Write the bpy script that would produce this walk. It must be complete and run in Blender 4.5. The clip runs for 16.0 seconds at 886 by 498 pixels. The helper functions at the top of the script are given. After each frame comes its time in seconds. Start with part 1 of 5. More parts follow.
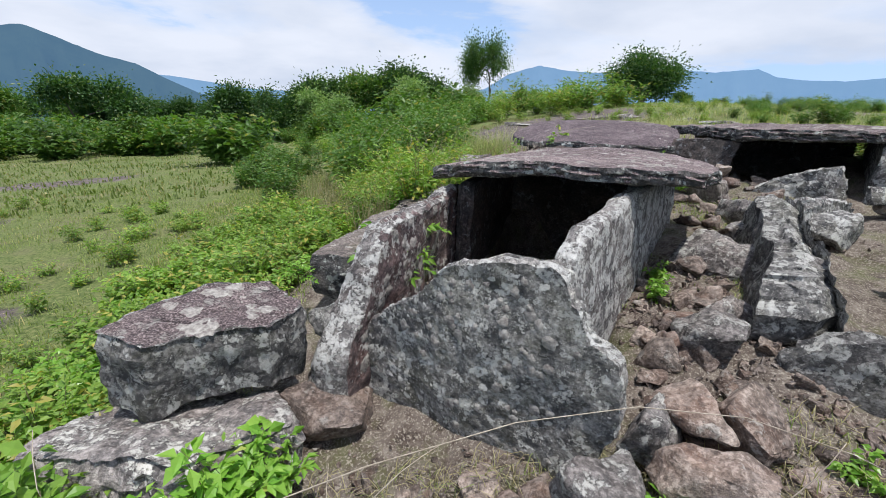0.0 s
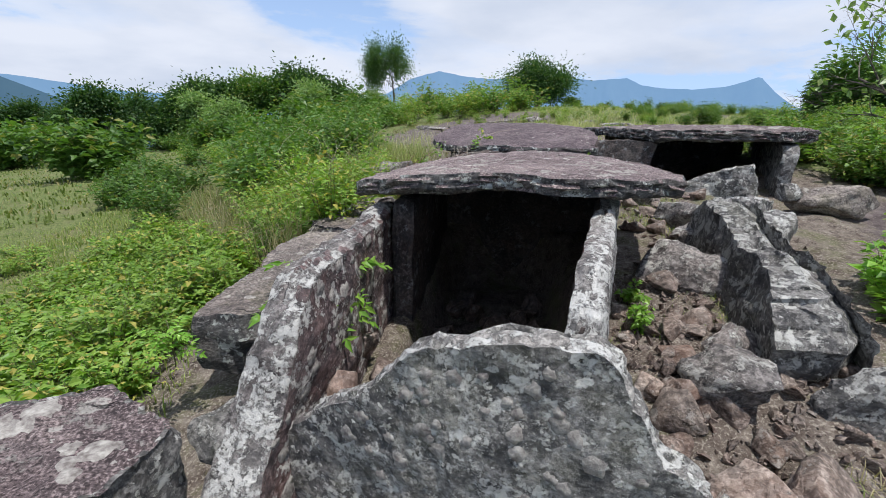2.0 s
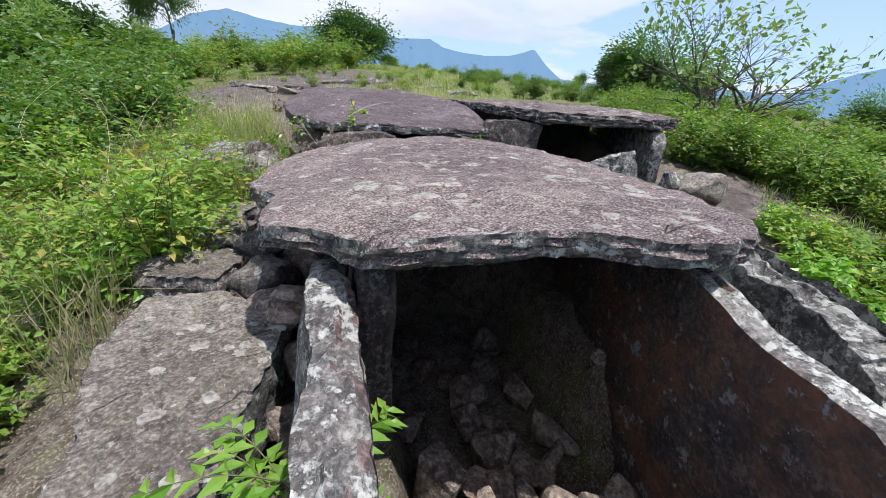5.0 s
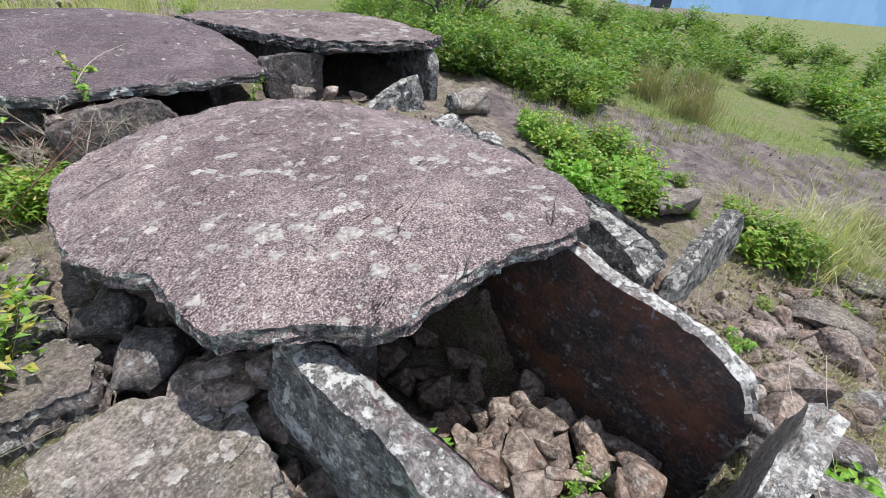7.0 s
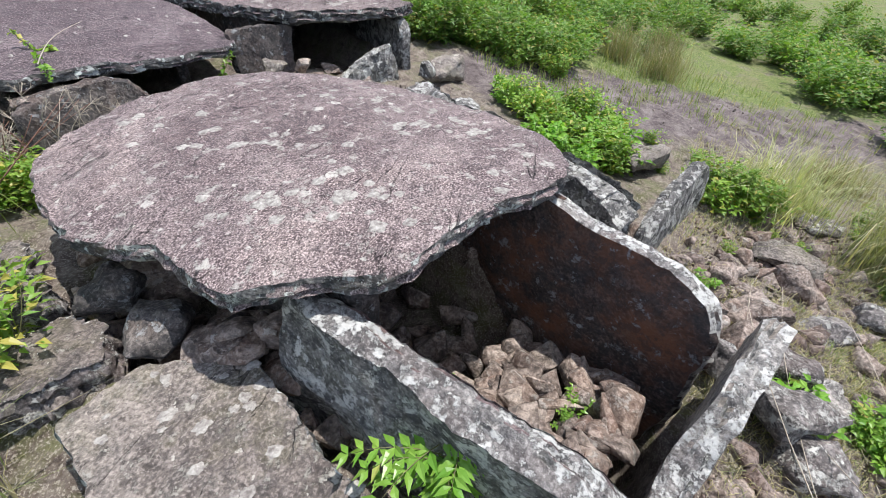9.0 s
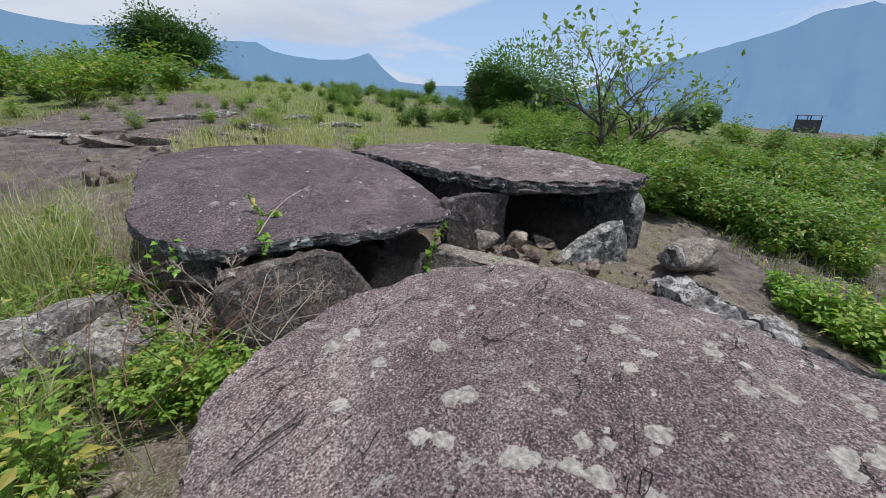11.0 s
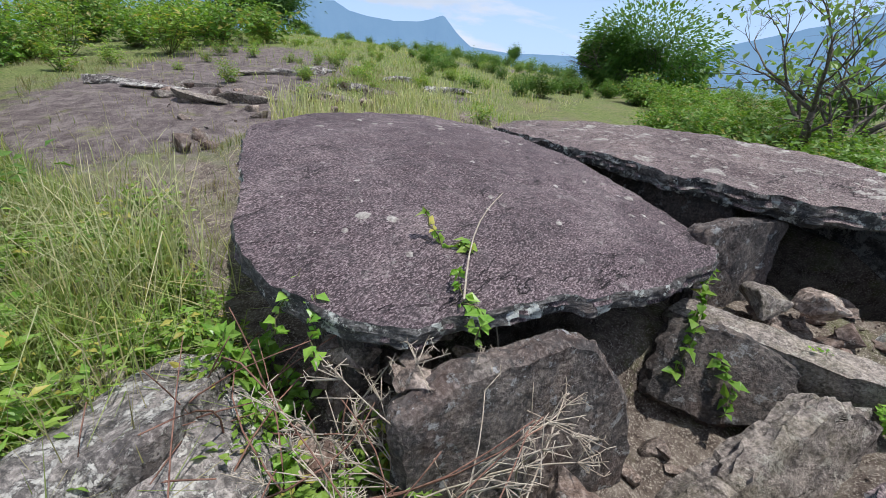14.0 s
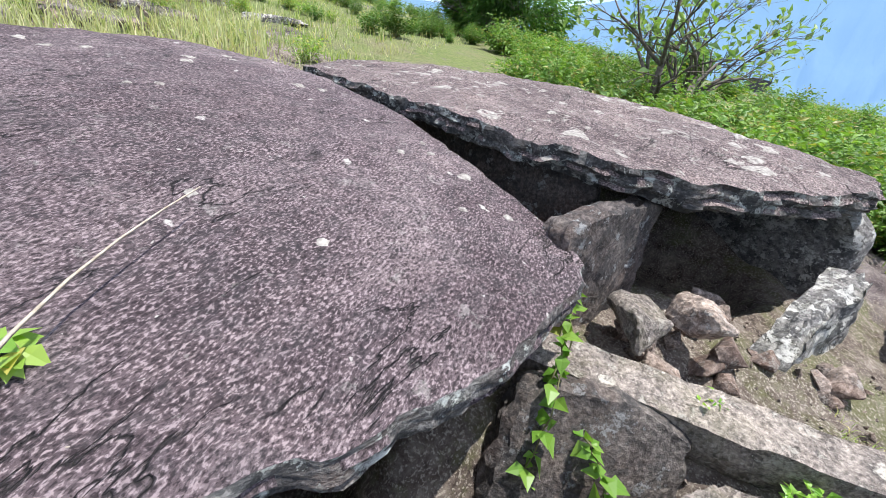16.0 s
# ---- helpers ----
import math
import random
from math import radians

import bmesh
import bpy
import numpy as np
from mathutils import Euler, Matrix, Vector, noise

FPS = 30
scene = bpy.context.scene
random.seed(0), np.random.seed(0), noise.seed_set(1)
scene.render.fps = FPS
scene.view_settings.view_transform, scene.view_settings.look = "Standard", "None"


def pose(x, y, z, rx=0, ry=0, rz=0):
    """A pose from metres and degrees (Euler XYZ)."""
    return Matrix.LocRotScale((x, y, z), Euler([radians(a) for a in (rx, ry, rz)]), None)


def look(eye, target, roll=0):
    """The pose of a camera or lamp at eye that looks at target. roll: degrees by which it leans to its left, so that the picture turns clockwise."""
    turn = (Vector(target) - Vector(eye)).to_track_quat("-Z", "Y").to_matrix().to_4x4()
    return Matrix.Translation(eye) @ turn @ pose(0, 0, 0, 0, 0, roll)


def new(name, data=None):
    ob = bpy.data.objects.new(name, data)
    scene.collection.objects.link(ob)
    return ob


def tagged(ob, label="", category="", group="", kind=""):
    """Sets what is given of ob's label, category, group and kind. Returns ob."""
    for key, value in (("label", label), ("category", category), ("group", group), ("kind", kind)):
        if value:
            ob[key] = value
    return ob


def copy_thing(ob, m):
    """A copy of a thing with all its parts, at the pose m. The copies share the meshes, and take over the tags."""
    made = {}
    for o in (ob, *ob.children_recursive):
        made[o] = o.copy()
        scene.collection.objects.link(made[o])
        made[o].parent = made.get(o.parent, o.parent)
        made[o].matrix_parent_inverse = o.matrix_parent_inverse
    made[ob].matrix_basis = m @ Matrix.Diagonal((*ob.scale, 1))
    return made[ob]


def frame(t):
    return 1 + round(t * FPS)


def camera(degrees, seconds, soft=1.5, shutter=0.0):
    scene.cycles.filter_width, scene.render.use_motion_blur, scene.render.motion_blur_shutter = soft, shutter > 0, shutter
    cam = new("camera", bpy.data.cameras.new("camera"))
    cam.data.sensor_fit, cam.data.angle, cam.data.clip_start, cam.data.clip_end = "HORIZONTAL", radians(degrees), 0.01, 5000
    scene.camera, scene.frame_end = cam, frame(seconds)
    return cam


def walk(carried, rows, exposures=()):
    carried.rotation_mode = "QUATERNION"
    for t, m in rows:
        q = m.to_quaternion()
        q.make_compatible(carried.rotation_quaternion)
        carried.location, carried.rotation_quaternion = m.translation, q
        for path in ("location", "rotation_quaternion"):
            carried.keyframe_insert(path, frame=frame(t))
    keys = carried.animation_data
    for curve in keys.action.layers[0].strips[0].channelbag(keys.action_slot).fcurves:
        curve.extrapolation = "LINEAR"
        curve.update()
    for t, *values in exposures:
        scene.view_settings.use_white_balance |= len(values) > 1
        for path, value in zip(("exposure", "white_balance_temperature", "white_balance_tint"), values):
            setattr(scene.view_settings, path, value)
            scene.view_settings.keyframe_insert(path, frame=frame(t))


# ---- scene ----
cam = camera(95.2, 16.0, 0.6)
PATH = [
    (0, (0.039, 0.324, 1.32), (0.101, 2.234, 0.728), 2.2),
    (0.5, (0.042, 0.339, 1.318), (0.337, 2.261, 0.849), 2.2),
    (1, (0.032, 0.422, 1.288), (0.413, 2.309, 0.745), 1.7),
    (1.5, (0.031, 0.732, 1.256), (0.502, 2.602, 0.726), 0.6),
    (2, (-0.056, 0.936, 1.309), (0.422, 2.795, 0.749), 1.6),
    (2.5, (-0.178, 1.233, 1.267), (0.398, 3.044, 0.643), 3.8),
    (3, (-0.154, 1.433, 1.365), (0.739, 3.101, 0.717), 5.3),
    (3.2, (-0.117, 1.455, 1.38), (0.816, 3.1, 0.727), 3.1),
    (4.25, (-0.42, 1.88, 1.47), (0.7, 3.38, 0.78), 4.0),
    (5.3, (-0.308, 2.24, 1.446), (0.987, 3.582, 0.725), 5.0),
    (5.5, (-0.382, 2.348, 1.526), (0.988, 3.607, 0.792), 5.7),
    (6, (-0.492, 2.569, 1.584), (1.068, 3.629, 0.92), 6.5),
    (6.5, (-0.567, 2.723, 1.824), (1.121, 3.44, 1.027), 6.6),
    (7, (-0.644, 2.628, 1.948), (0.98, 3.036, 0.852), 3.6),
    (7.5, (-0.735, 2.537, 1.936), (0.801, 2.554, 0.655), 0.6),
    (8, (-0.78, 2.483, 1.909), (0.647, 2.237, 0.529), 2.5),
    (8.5, (-0.816, 2.517, 1.924), (0.628, 2.372, 0.547), 2.8),
    (9, (-0.791, 2.647, 1.937), (0.791, 2.935, 0.748), 2.3),
    (9.5, (-0.679, 2.868, 1.938), (0.954, 3.607, 1.051), 3.9),
    (9.8, (-0.663, 3.201, 1.857), (0.998, 4.016, 1.097), 5.6),
    (10, (-0.474, 3.313, 1.875), (1.094, 4.276, 1.092), 1.2),
    (12.3, (0.314, 4.487, 1.992), (2.101, 5.266, 1.548), 5.1),
    (12.5, (0.347, 4.53, 1.982), (2.148, 5.284, 1.549), 4.9),
    (13, (0.408, 4.678, 1.935), (2.084, 5.625, 1.393), 5.1),
    (13.5, (0.605, 5.2, 1.829), (2.152, 6.252, 1.123), 8.3),
    (14, (0.658, 5.383, 1.874), (2.11, 6.503, 1.076), 5.0),
    (14.5, (0.798, 5.479, 1.839), (2.278, 6.499, 0.961), -0.2),
    (15, (1.014, 5.493, 1.805), (2.646, 6.259, 0.937), 2.1),
    (15.5, (1.42, 5.501, 1.737), (3.063, 6.22, 0.851), 3.1),
    (16, (1.72, 5.503, 1.763), (3.39, 6.084, 0.829), 9.4),
]
walk(cam, [(t, look(eye, target, roll)) for t, eye, target, roll in PATH],
     [(0.0, -0.1, 6250, 12), (1.5, -0.2, 6250, 12), (3.0, 0.0, 6250, 12), (5.5, 0.05, 6250, 12), (6.5, 0.0, 6250, 12), (7.0, 0.2, 6250, 12), (8.0, 0.38, 6250, 12), (9.0, 0.3, 6250, 12), (10.0, -0.2, 6250, 12), (12.5, -0.47, 6250, 12), (13.5, -0.27, 6250, 12), (14.5, 0.02, 6250, 12), (15.0, 0.08, 6250, 12), (15.5, 0.0, 6250, 12), (16.0, 0.6, 6250, 12)])

# ---- daylight: high sun, bright haze and broken cloud ----
SUN_DIR = Vector((0.13, -0.22, 1.0)).normalized()
sun = new("sun", bpy.data.lights.new("sun", "SUN"))
sun.data.energy, sun.data.angle, sun.data.color = 5.0, radians(0.6), (1.0, 0.96, 0.89)
sun.matrix_world = look(SUN_DIR * 50, (0, 0, 0))


class Nodes:
    """Short-hand for building a node tree."""

    def __init__(self, tree):
        self.tree = tree
        tree.nodes.clear()

    def add(self, kind, **inputs):
        n = self.tree.nodes.new(kind)
        for k, v in inputs.items():
            key = int(k[1:]) if k[0] == "i" and k[1:].isdigit() else k.replace("_", " ")
            self.put(n.inputs[key], v)
        return n

    def put(self, socket, v):
        if isinstance(v, bpy.types.NodeSocket):
            self.tree.links.new(v, socket)
        else:
            socket.default_value = v

    def noise(self, vec, scale, detail=6.0, rough=0.6, dist=0.0):
        return self.add("ShaderNodeTexNoise", Vector=vec, Scale=scale, Detail=detail, Roughness=rough, Distortion=dist).outputs["Fac"]

    def voronoi(self, vec, scale, feature="F1", rand=1.0):
        n = self.add("ShaderNodeTexVoronoi", Vector=vec, Scale=scale, Randomness=rand)
        n.feature = feature
        return n

    def ramp(self, fac, *stops):
        n = self.add("ShaderNodeValToRGB", Fac=fac)
        el = n.color_ramp.elements
        while len(el) < len(stops):
            el.new(0.5)
        for e, (p, c) in zip(el, stops):
            e.position = p
            e.color = (c, c, c, 1) if isinstance(c, (int, float)) else (*c, 1)
        return n.outputs["Color"]

    def mix(self, fac, a, b, blend="MIX"):
        n = self.tree.nodes.new("ShaderNodeMix")
        n.data_type, n.blend_type = "RGBA", blend
        for sock, v in ((n.inputs[0], fac), (n.inputs[6], a), (n.inputs[7], b)):
            self.put(sock, (*v, 1) if isinstance(v, tuple) and len(v) == 3 else v)
        return n.outputs[2]

    def math(self, op, a, b=0.0, clamp=False):
        n = self.tree.nodes.new("ShaderNodeMath")
        n.operation, n.use_clamp = op, clamp
        self.put(n.inputs[0], a)
        self.put(n.inputs[1], b)
        return n.outputs[0]

    def mapped(self, vec, scale=(1, 1, 1), rot=(0, 0, 0), loc=(0, 0, 0)):
        n = self.add("ShaderNodeMapping", Vector=vec)
        n.inputs["Scale"].default_value, n.inputs["Rotation"].default_value, n.inputs["Location"].default_value = scale, rot, loc
        return n.outputs[0]

    def bump(self, height, strength, distance, normal=None):
        n = self.add("ShaderNodeBump", Height=height, Strength=strength, Distance=distance)
        if normal is not None:
            self.put(n.inputs["Normal"], normal)
        return n.outputs[0]


world = bpy.data.worlds.new("sky")
scene.world = world
world.use_nodes = True
W = Nodes(world.node_tree)
sky = W.add("ShaderNodeTexSky")
sky.sky_type, sky.sun_disc = "NISHITA", False
sky.sun_elevation = math.asin(SUN_DIR.z)
sky.sun_rotation = math.atan2(SUN_DIR.x, SUN_DIR.y)
sky.air_density, sky.dust_density, sky.altitude = 1.0, 2.0, 1000
way = W.add("ShaderNodeTexCoord").outputs["Generated"]
sep = W.add("ShaderNodeSeparateXYZ", Vector=way)
up_z = W.math("MAXIMUM", sep.outputs[2], 0.0)
flat = W.math("ADD", up_z, 0.22)
cloud_vec = W.add("ShaderNodeCombineXYZ", X=W.math("DIVIDE", sep.outputs[0], flat), Y=W.math("DIVIDE", sep.outputs[1], flat), Z=up_z).outputs[0]
puffs = W.noise(W.mapped(cloud_vec, (1, 1, 5), loc=(3.7, 1.2, 0.0)), 0.75, 9.0, 0.55, 0.25)
west = W.math("MULTIPLY", sep.outputs[0], -0.015)
cover = W.ramp(W.math("ADD", W.math("ADD", puffs, west), W.math("MULTIPLY", up_z, -0.10)), (0.385, 0.0), (0.44, 0.75), (0.53, 1.0))
grey = W.noise(W.mapped(cloud_vec, (1, 1, 3), loc=(9.1, 4.2, 0)), 1.6, 5.0, 0.5)
cloud_col = W.ramp(grey, (0.3, (0.58, 0.64, 0.74)), (0.62, (0.74, 0.78, 0.85)))
blue = W.mix(1.0, sky.outputs[0], (0.10, 0.115, 0.135), "MULTIPLY")
haze = W.ramp(up_z, (0.0, 1.0), (0.3, 0.6), (0.8, 0.0))
blue_hazy = W.mix(W.math("MULTIPLY", haze, 0.75), blue, (0.56, 0.74, 1.0))
W.add("ShaderNodeOutputWorld", Surface=W.add("ShaderNodeBackground", Color=W.mix(cover, blue_hazy, cloud_col), Strength=1.2).outputs[0])


# ---- materials ----
def material(name):
    m = bpy.data.materials.new(name)
    m.use_nodes = True
    return m, Nodes(m.node_tree)


def finish(N, color, rough, normal=None, spec=0.3):
    b = N.add("ShaderNodeBsdfPrincipled", Base_Color=color, Roughness=rough)
    b.inputs["Specular IOR Level"].default_value = spec
    if normal is not None:
        N.put(b.inputs["Normal"], normal)
    N.add("ShaderNodeOutputMaterial", Surface=b.outputs[0])


def rock(name, dark, mid, light, lichen=0.4, lichen_col=(0.55, 0.55, 0.51), black=0.3, rust=0.0, grain=60.0, spots=0.3, streak=(1, 1, 1), moss=0.0, coat=0.0, cracks=0.0):
    """Weathered gneiss: mineral grain, broad stains, pale crusts of lichen, black crusts, rust."""
    m, N = material(name)
    tc = N.add("ShaderNodeTexCoord").outputs["Object"]
    rnd = N.add("ShaderNodeObjectInfo").outputs["Random"]
    off = N.add("ShaderNodeCombineXYZ", X=N.math("MULTIPLY", rnd, 37.0), Y=N.math("MULTIPLY", rnd, 71.0), Z=N.math("MULTIPLY", rnd, 13.0)).outputs[0]
    add = N.tree.nodes.new("ShaderNodeVectorMath")
    add.operation = "ADD"
    N.put(add.inputs[0], tc)
    N.put(add.inputs[1], off)
    vec = add.outputs[0]
    broad = N.noise(vec, 2.6, 7.0, 0.68, 0.7)
    fine = N.noise(N.mapped(vec, streak), grain * 1.15, 3.0, 0.65, 0.2)
    mottled = N.noise(N.mapped(vec, streak), grain * 0.3, 7.0, 0.75)
    col = N.ramp(broad, (0.34, dark), (0.5, mid), (0.66, light))
    col = N.mix(N.ramp(mottled, (0.37, 0.75), (0.48, 0.0)), col, tuple(c * 0.4 for c in dark))
    col = N.mix(N.ramp(mottled, (0.53, 0.0), (0.64, 0.5)), col, tuple(min(1, c * 1.4 + 0.02) for c in light))
    col = N.mix(N.ramp(fine, (0.53, 0.0), (0.61, 0.7 if grain > 65 else 0.4)), col, tuple(min(1, c * (2.1 if grain > 65 else 1.6) + 0.04) for c in light))
    col = N.mix(N.ramp(fine, (0.39, 0.85 if grain > 65 else 0.5), (0.46, 0.0)), col, tuple(c * 0.3 for c in dark))
    wash = N.noise(vec, 1.1, 6.0, 0.65, 0.5)
    col = N.mix(N.ramp(wash, (0.36, 0.55), (0.5, 0.0)), col, N.mix(1.0, col, (0.55, 0.5, 0.52), "MULTIPLY"))
    col = N.mix(N.ramp(wash, (0.52, 0.0), (0.66, 0.5)), col, N.mix(1.0, col, (1.5, 1.5, 1.42), "MULTIPLY"))
    if rust:
        col = N.mix(N.math("MULTIPLY", N.ramp(N.noise(vec, 3.1, 4.0, 0.6), (0.45, 0.0), (0.68, 1.0)), rust), col, (0.20, 0.085, 0.045))
    if coat:
        col = N.mix(N.math("MULTIPLY", N.ramp(N.noise(vec, 4.4, 7.0, 0.7, 0.8), (0.42, 0.0), (0.56, 1.0)), coat), col, (0.33, 0.35, 0.31))
    if black:
        col = N.mix(N.math("MULTIPLY", N.ramp(N.noise(vec, 13.0, 12.0, 0.74), (0.50, 0.0), (0.55, 1.0)), black), col, (0.035, 0.036, 0.038))
    crust = N.ramp(N.noise(vec, 11.0, 12.0, 0.74), (0.60 - 0.15 * lichen, 0.0), (0.62 - 0.15 * lichen, 1.0))
    crust = N.math("MULTIPLY", crust, N.ramp(N.noise(vec, 38.0, 5.0, 0.75), (0.40, 0.1), (0.5, 1.0)))
    crust = N.math("MULTIPLY", crust, min(1.0, lichen * 1.6 + 0.3))
    pale = N.mix(N.noise(vec, 21.0, 6.0, 0.6), tuple(c * 0.62 for c in lichen_col), lichen_col)
    col = N.mix(crust, col, pale)
    if spots:
        # round crusts of lichen, of two sizes
        warp = N.mix(0.06, vec, N.add("ShaderNodeTexNoise", Vector=vec, Scale=26.0, Detail=4.0).outputs["Color"])
        for scale, share in ((7.0, spots), (17.0, spots * 0.9), (36.0, spots * 0.8)):
            v = N.voronoi(warp, scale)
            size = N.math("MULTIPLY", N.add("ShaderNodeSeparateColor", Color=v.outputs["Color"]).outputs[0], 0.44)
            gap = N.math("SUBTRACT", N.math("SUBTRACT", size, 0.44 * (1 - share)), v.outputs["Distance"])
            dot = N.ramp(gap, (0.0, 0.0), (0.035, 0.9))
            dot = N.math("MULTIPLY", dot, N.ramp(N.noise(vec, 70.0, 4.0, 0.75), (0.38, 0.15), (0.5, 0.95)))
            col = N.mix(dot, col, N.mix(N.noise(vec, 30.0, 3.0), tuple(c * 0.7 for c in lichen_col), lichen_col))
    if moss:
        col = N.mix(N.math("MULTIPLY", N.ramp(N.noise(vec, 5.2, 8.0, 0.7), (0.5, 0.0), (0.6, 1.0)), moss), col, (0.13, 0.13, 0.04))
    seam = None
    if cracks:
        # hairline splits along the grain of the rock, broken into short runs
        run = N.noise(N.mapped(vec, (0.55, 1.9, 1.0), rot=(0, 0, 0.5)), 2.3, 5.0, 0.55, 0.6)
        line = N.ramp(N.math("ABSOLUTE", N.math("SUBTRACT", run, 0.5)), (0.0, 1.0), (0.0075, 0.0))
        seam = N.math("MULTIPLY", line, N.ramp(N.noise(vec, 2.9, 3.0, 0.5), (0.50, 0.0), (0.56, cracks)))
        col = N.mix(seam, col, (0.018, 0.016, 0.015))
    tone = N.math("ADD", 0.8, N.math("MULTIPLY", rnd, 0.4))
    col = N.mix(1.0, col, N.add("ShaderNodeCombineColor", Red=tone, Green=tone, Blue=tone).outputs[0], "MULTIPLY")
    h = N.math("ADD", N.math("MULTIPLY", mottled, 0.7), N.math("MULTIPLY", fine, 0.4))
    h = N.math("ADD", h, N.math("MULTIPLY", crust, 0.25))
    if seam is not None:
        h = N.math("SUBTRACT", h, seam)
    nrm = N.bump(N.noise(vec, 7.0, 8.0, 0.65), 0.5, 0.05)
    nrm = N.bump(h, 0.95, 0.02, nrm)
    finish(N, col, N.ramp(mottled, (0.3, 0.72), (0.7, 0.95)), nrm, 0.25)
    return m


M_CAP = rock("capstone_gneiss", (0.105, 0.076, 0.076), (0.168, 0.128, 0.127), (0.245, 0.196, 0.186), 0.2, (0.60, 0.57, 0.51), 0.22, 0.0, 105.0, 0.6, (1, 1, 1), cracks=0.9)
M_CAP_DARK = rock("dark_capstone_gneiss", (0.062, 0.045, 0.05), (0.1, 0.074, 0.08), (0.155, 0.122, 0.125), 0.0, (0.55, 0.52, 0.48), 0.26, 0.0, 98.0, 0.34, (0.75, 1.3, 1), cracks=0.95)
M_RIM = rock("capstone_rim", (0.06, 0.058, 0.058), (0.11, 0.108, 0.104), (0.18, 0.175, 0.165), 0.45, (0.58, 0.60, 0.56), 0.75, 0.15, 50.0, 0.3, (1, 1, 2))
M_WALL = rock("lichened_gneiss", (0.108, 0.102, 0.098), (0.182, 0.174, 0.164), (0.27, 0.26, 0.243), 0.52, (0.64, 0.63, 0.585), 0.7, 0.0, 48.0, 0.85, (1, 1, 1), 0.12, 0.0)
M_WHITE = rock("white_crusted_gneiss", (0.12, 0.11, 0.106), (0.20, 0.187, 0.176), (0.30, 0.283, 0.265), 0.75, (0.60, 0.59, 0.555), 0.5, 0.08, 50.0, 0.4)
M_WALL_RED = rock("reddish_lichened_gneiss", (0.085, 0.06, 0.062), (0.15, 0.108, 0.106), (0.23, 0.178, 0.168), 0.5, (0.64, 0.62, 0.58), 0.55, 0.25, 46.0, 0.4, (1, 1, 0.6))
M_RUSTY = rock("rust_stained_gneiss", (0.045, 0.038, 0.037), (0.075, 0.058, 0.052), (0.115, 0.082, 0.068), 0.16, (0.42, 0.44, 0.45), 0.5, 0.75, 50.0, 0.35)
# stained gneiss whose low base colour also stands in for shade inside the chambers
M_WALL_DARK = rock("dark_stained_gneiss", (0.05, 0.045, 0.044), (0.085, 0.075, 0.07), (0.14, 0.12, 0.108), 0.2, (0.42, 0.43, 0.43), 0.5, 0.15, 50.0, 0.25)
M_BOULDER = rock("grey_boulder", (0.10, 0.088, 0.084), (0.18, 0.162, 0.153), (0.30, 0.272, 0.255), 0.55, (0.62, 0.60, 0.55), 0.5, 0.1, 46.0, 0.4)
M_RUBBLE = rock("broken_rubble", (0.122, 0.094, 0.078), (0.215, 0.17, 0.142), (0.335, 0.28, 0.24), 0.16, (0.56, 0.53, 0.48), 0.35, 0.3, 42.0, 0.14)
M_SLAB = rock("flat_slab_gneiss", (0.125, 0.105, 0.094), (0.20, 0.172, 0.152), (0.29, 0.252, 0.22), 0.2, (0.56, 0.53, 0.46), 0.25, 0.0, 62.0, 0.45, (1, 1, 1), 0.16, cracks=0.7)


def leaf_material(name, a, b, tip=(0.25, 0.22, 0.05), gloss=0.42, yellow=0.06):
    m, N = material(name)
    isl = N.add("ShaderNodeNewGeometry").outputs["Random Per Island"]
    rnd = N.add("ShaderNodeObjectInfo").outputs["Random"]
    col = N.mix(N.math("FRACT", N.math("ADD", isl, N.math("MULTIPLY", rnd, 0.37))), a, b)
    col = N.mix(N.math("GREATER_THAN", isl, 1.0 - yellow), col, tip)
    tone = N.math("ADD", 0.78, N.math("MULTIPLY", rnd, 0.44))
    col = N.mix(1.0, col, N.add("ShaderNodeCombineColor", Red=tone, Green=tone, Blue=tone).outputs[0], "MULTIPLY")
    p = N.add("ShaderNodeBsdfPrincipled", Base_Color=col, Roughness=gloss)
    p.inputs["Specular IOR Level"].default_value = 0.35
    t = N.add("ShaderNodeBsdfTranslucent", Color=N.mix(1.0, col, (1.25, 1.35, 0.5), "MULTIPLY"))
    N.add("ShaderNodeOutputMaterial", Surface=N.add("ShaderNodeMixShader", Fac=0.38, i1=p.outputs[0], i2=t.outputs[0]).outputs[0])
    return m


L_WEED = leaf_material("weed_leaf", (0.125, 0.25, 0.036), (0.26, 0.37, 0.07), (0.40, 0.36, 0.09), 0.42, 0.13)
L_SCRUB = leaf_material("scrub_leaf", (0.085, 0.185, 0.03), (0.19, 0.3, 0.06), (0.30, 0.28, 0.09), 0.45, 0.1)
L_BRIGHT = leaf_material("bright_leaf", (0.138, 0.304, 0.037), (0.248, 0.405, 0.069), (0.36, 0.40, 0.10), 0.33, 0.02)
L_SHRUB = leaf_material("shrub_leaf", (0.061, 0.144, 0.025), (0.122, 0.216, 0.043), (0.27, 0.28, 0.08))
L_TREE = leaf_material("tree_leaf", (0.030, 0.081, 0.024), (0.064, 0.132, 0.038), (0.14, 0.19, 0.06))
L_BUSH = leaf_material("bush_leaf", (0.07, 0.17, 0.038), (0.145, 0.265, 0.062), (0.2, 0.25, 0.08))
L_PALE = leaf_material("pale_tree_leaf", (0.16, 0.28, 0.09), (0.28, 0.40, 0.16), (0.34, 0.40, 0.18))
L_GRASS = leaf_material("grass_blade", (0.15, 0.22, 0.055), (0.28, 0.33, 0.11), (0.46, 0.40, 0.20), 0.5, 0.12)
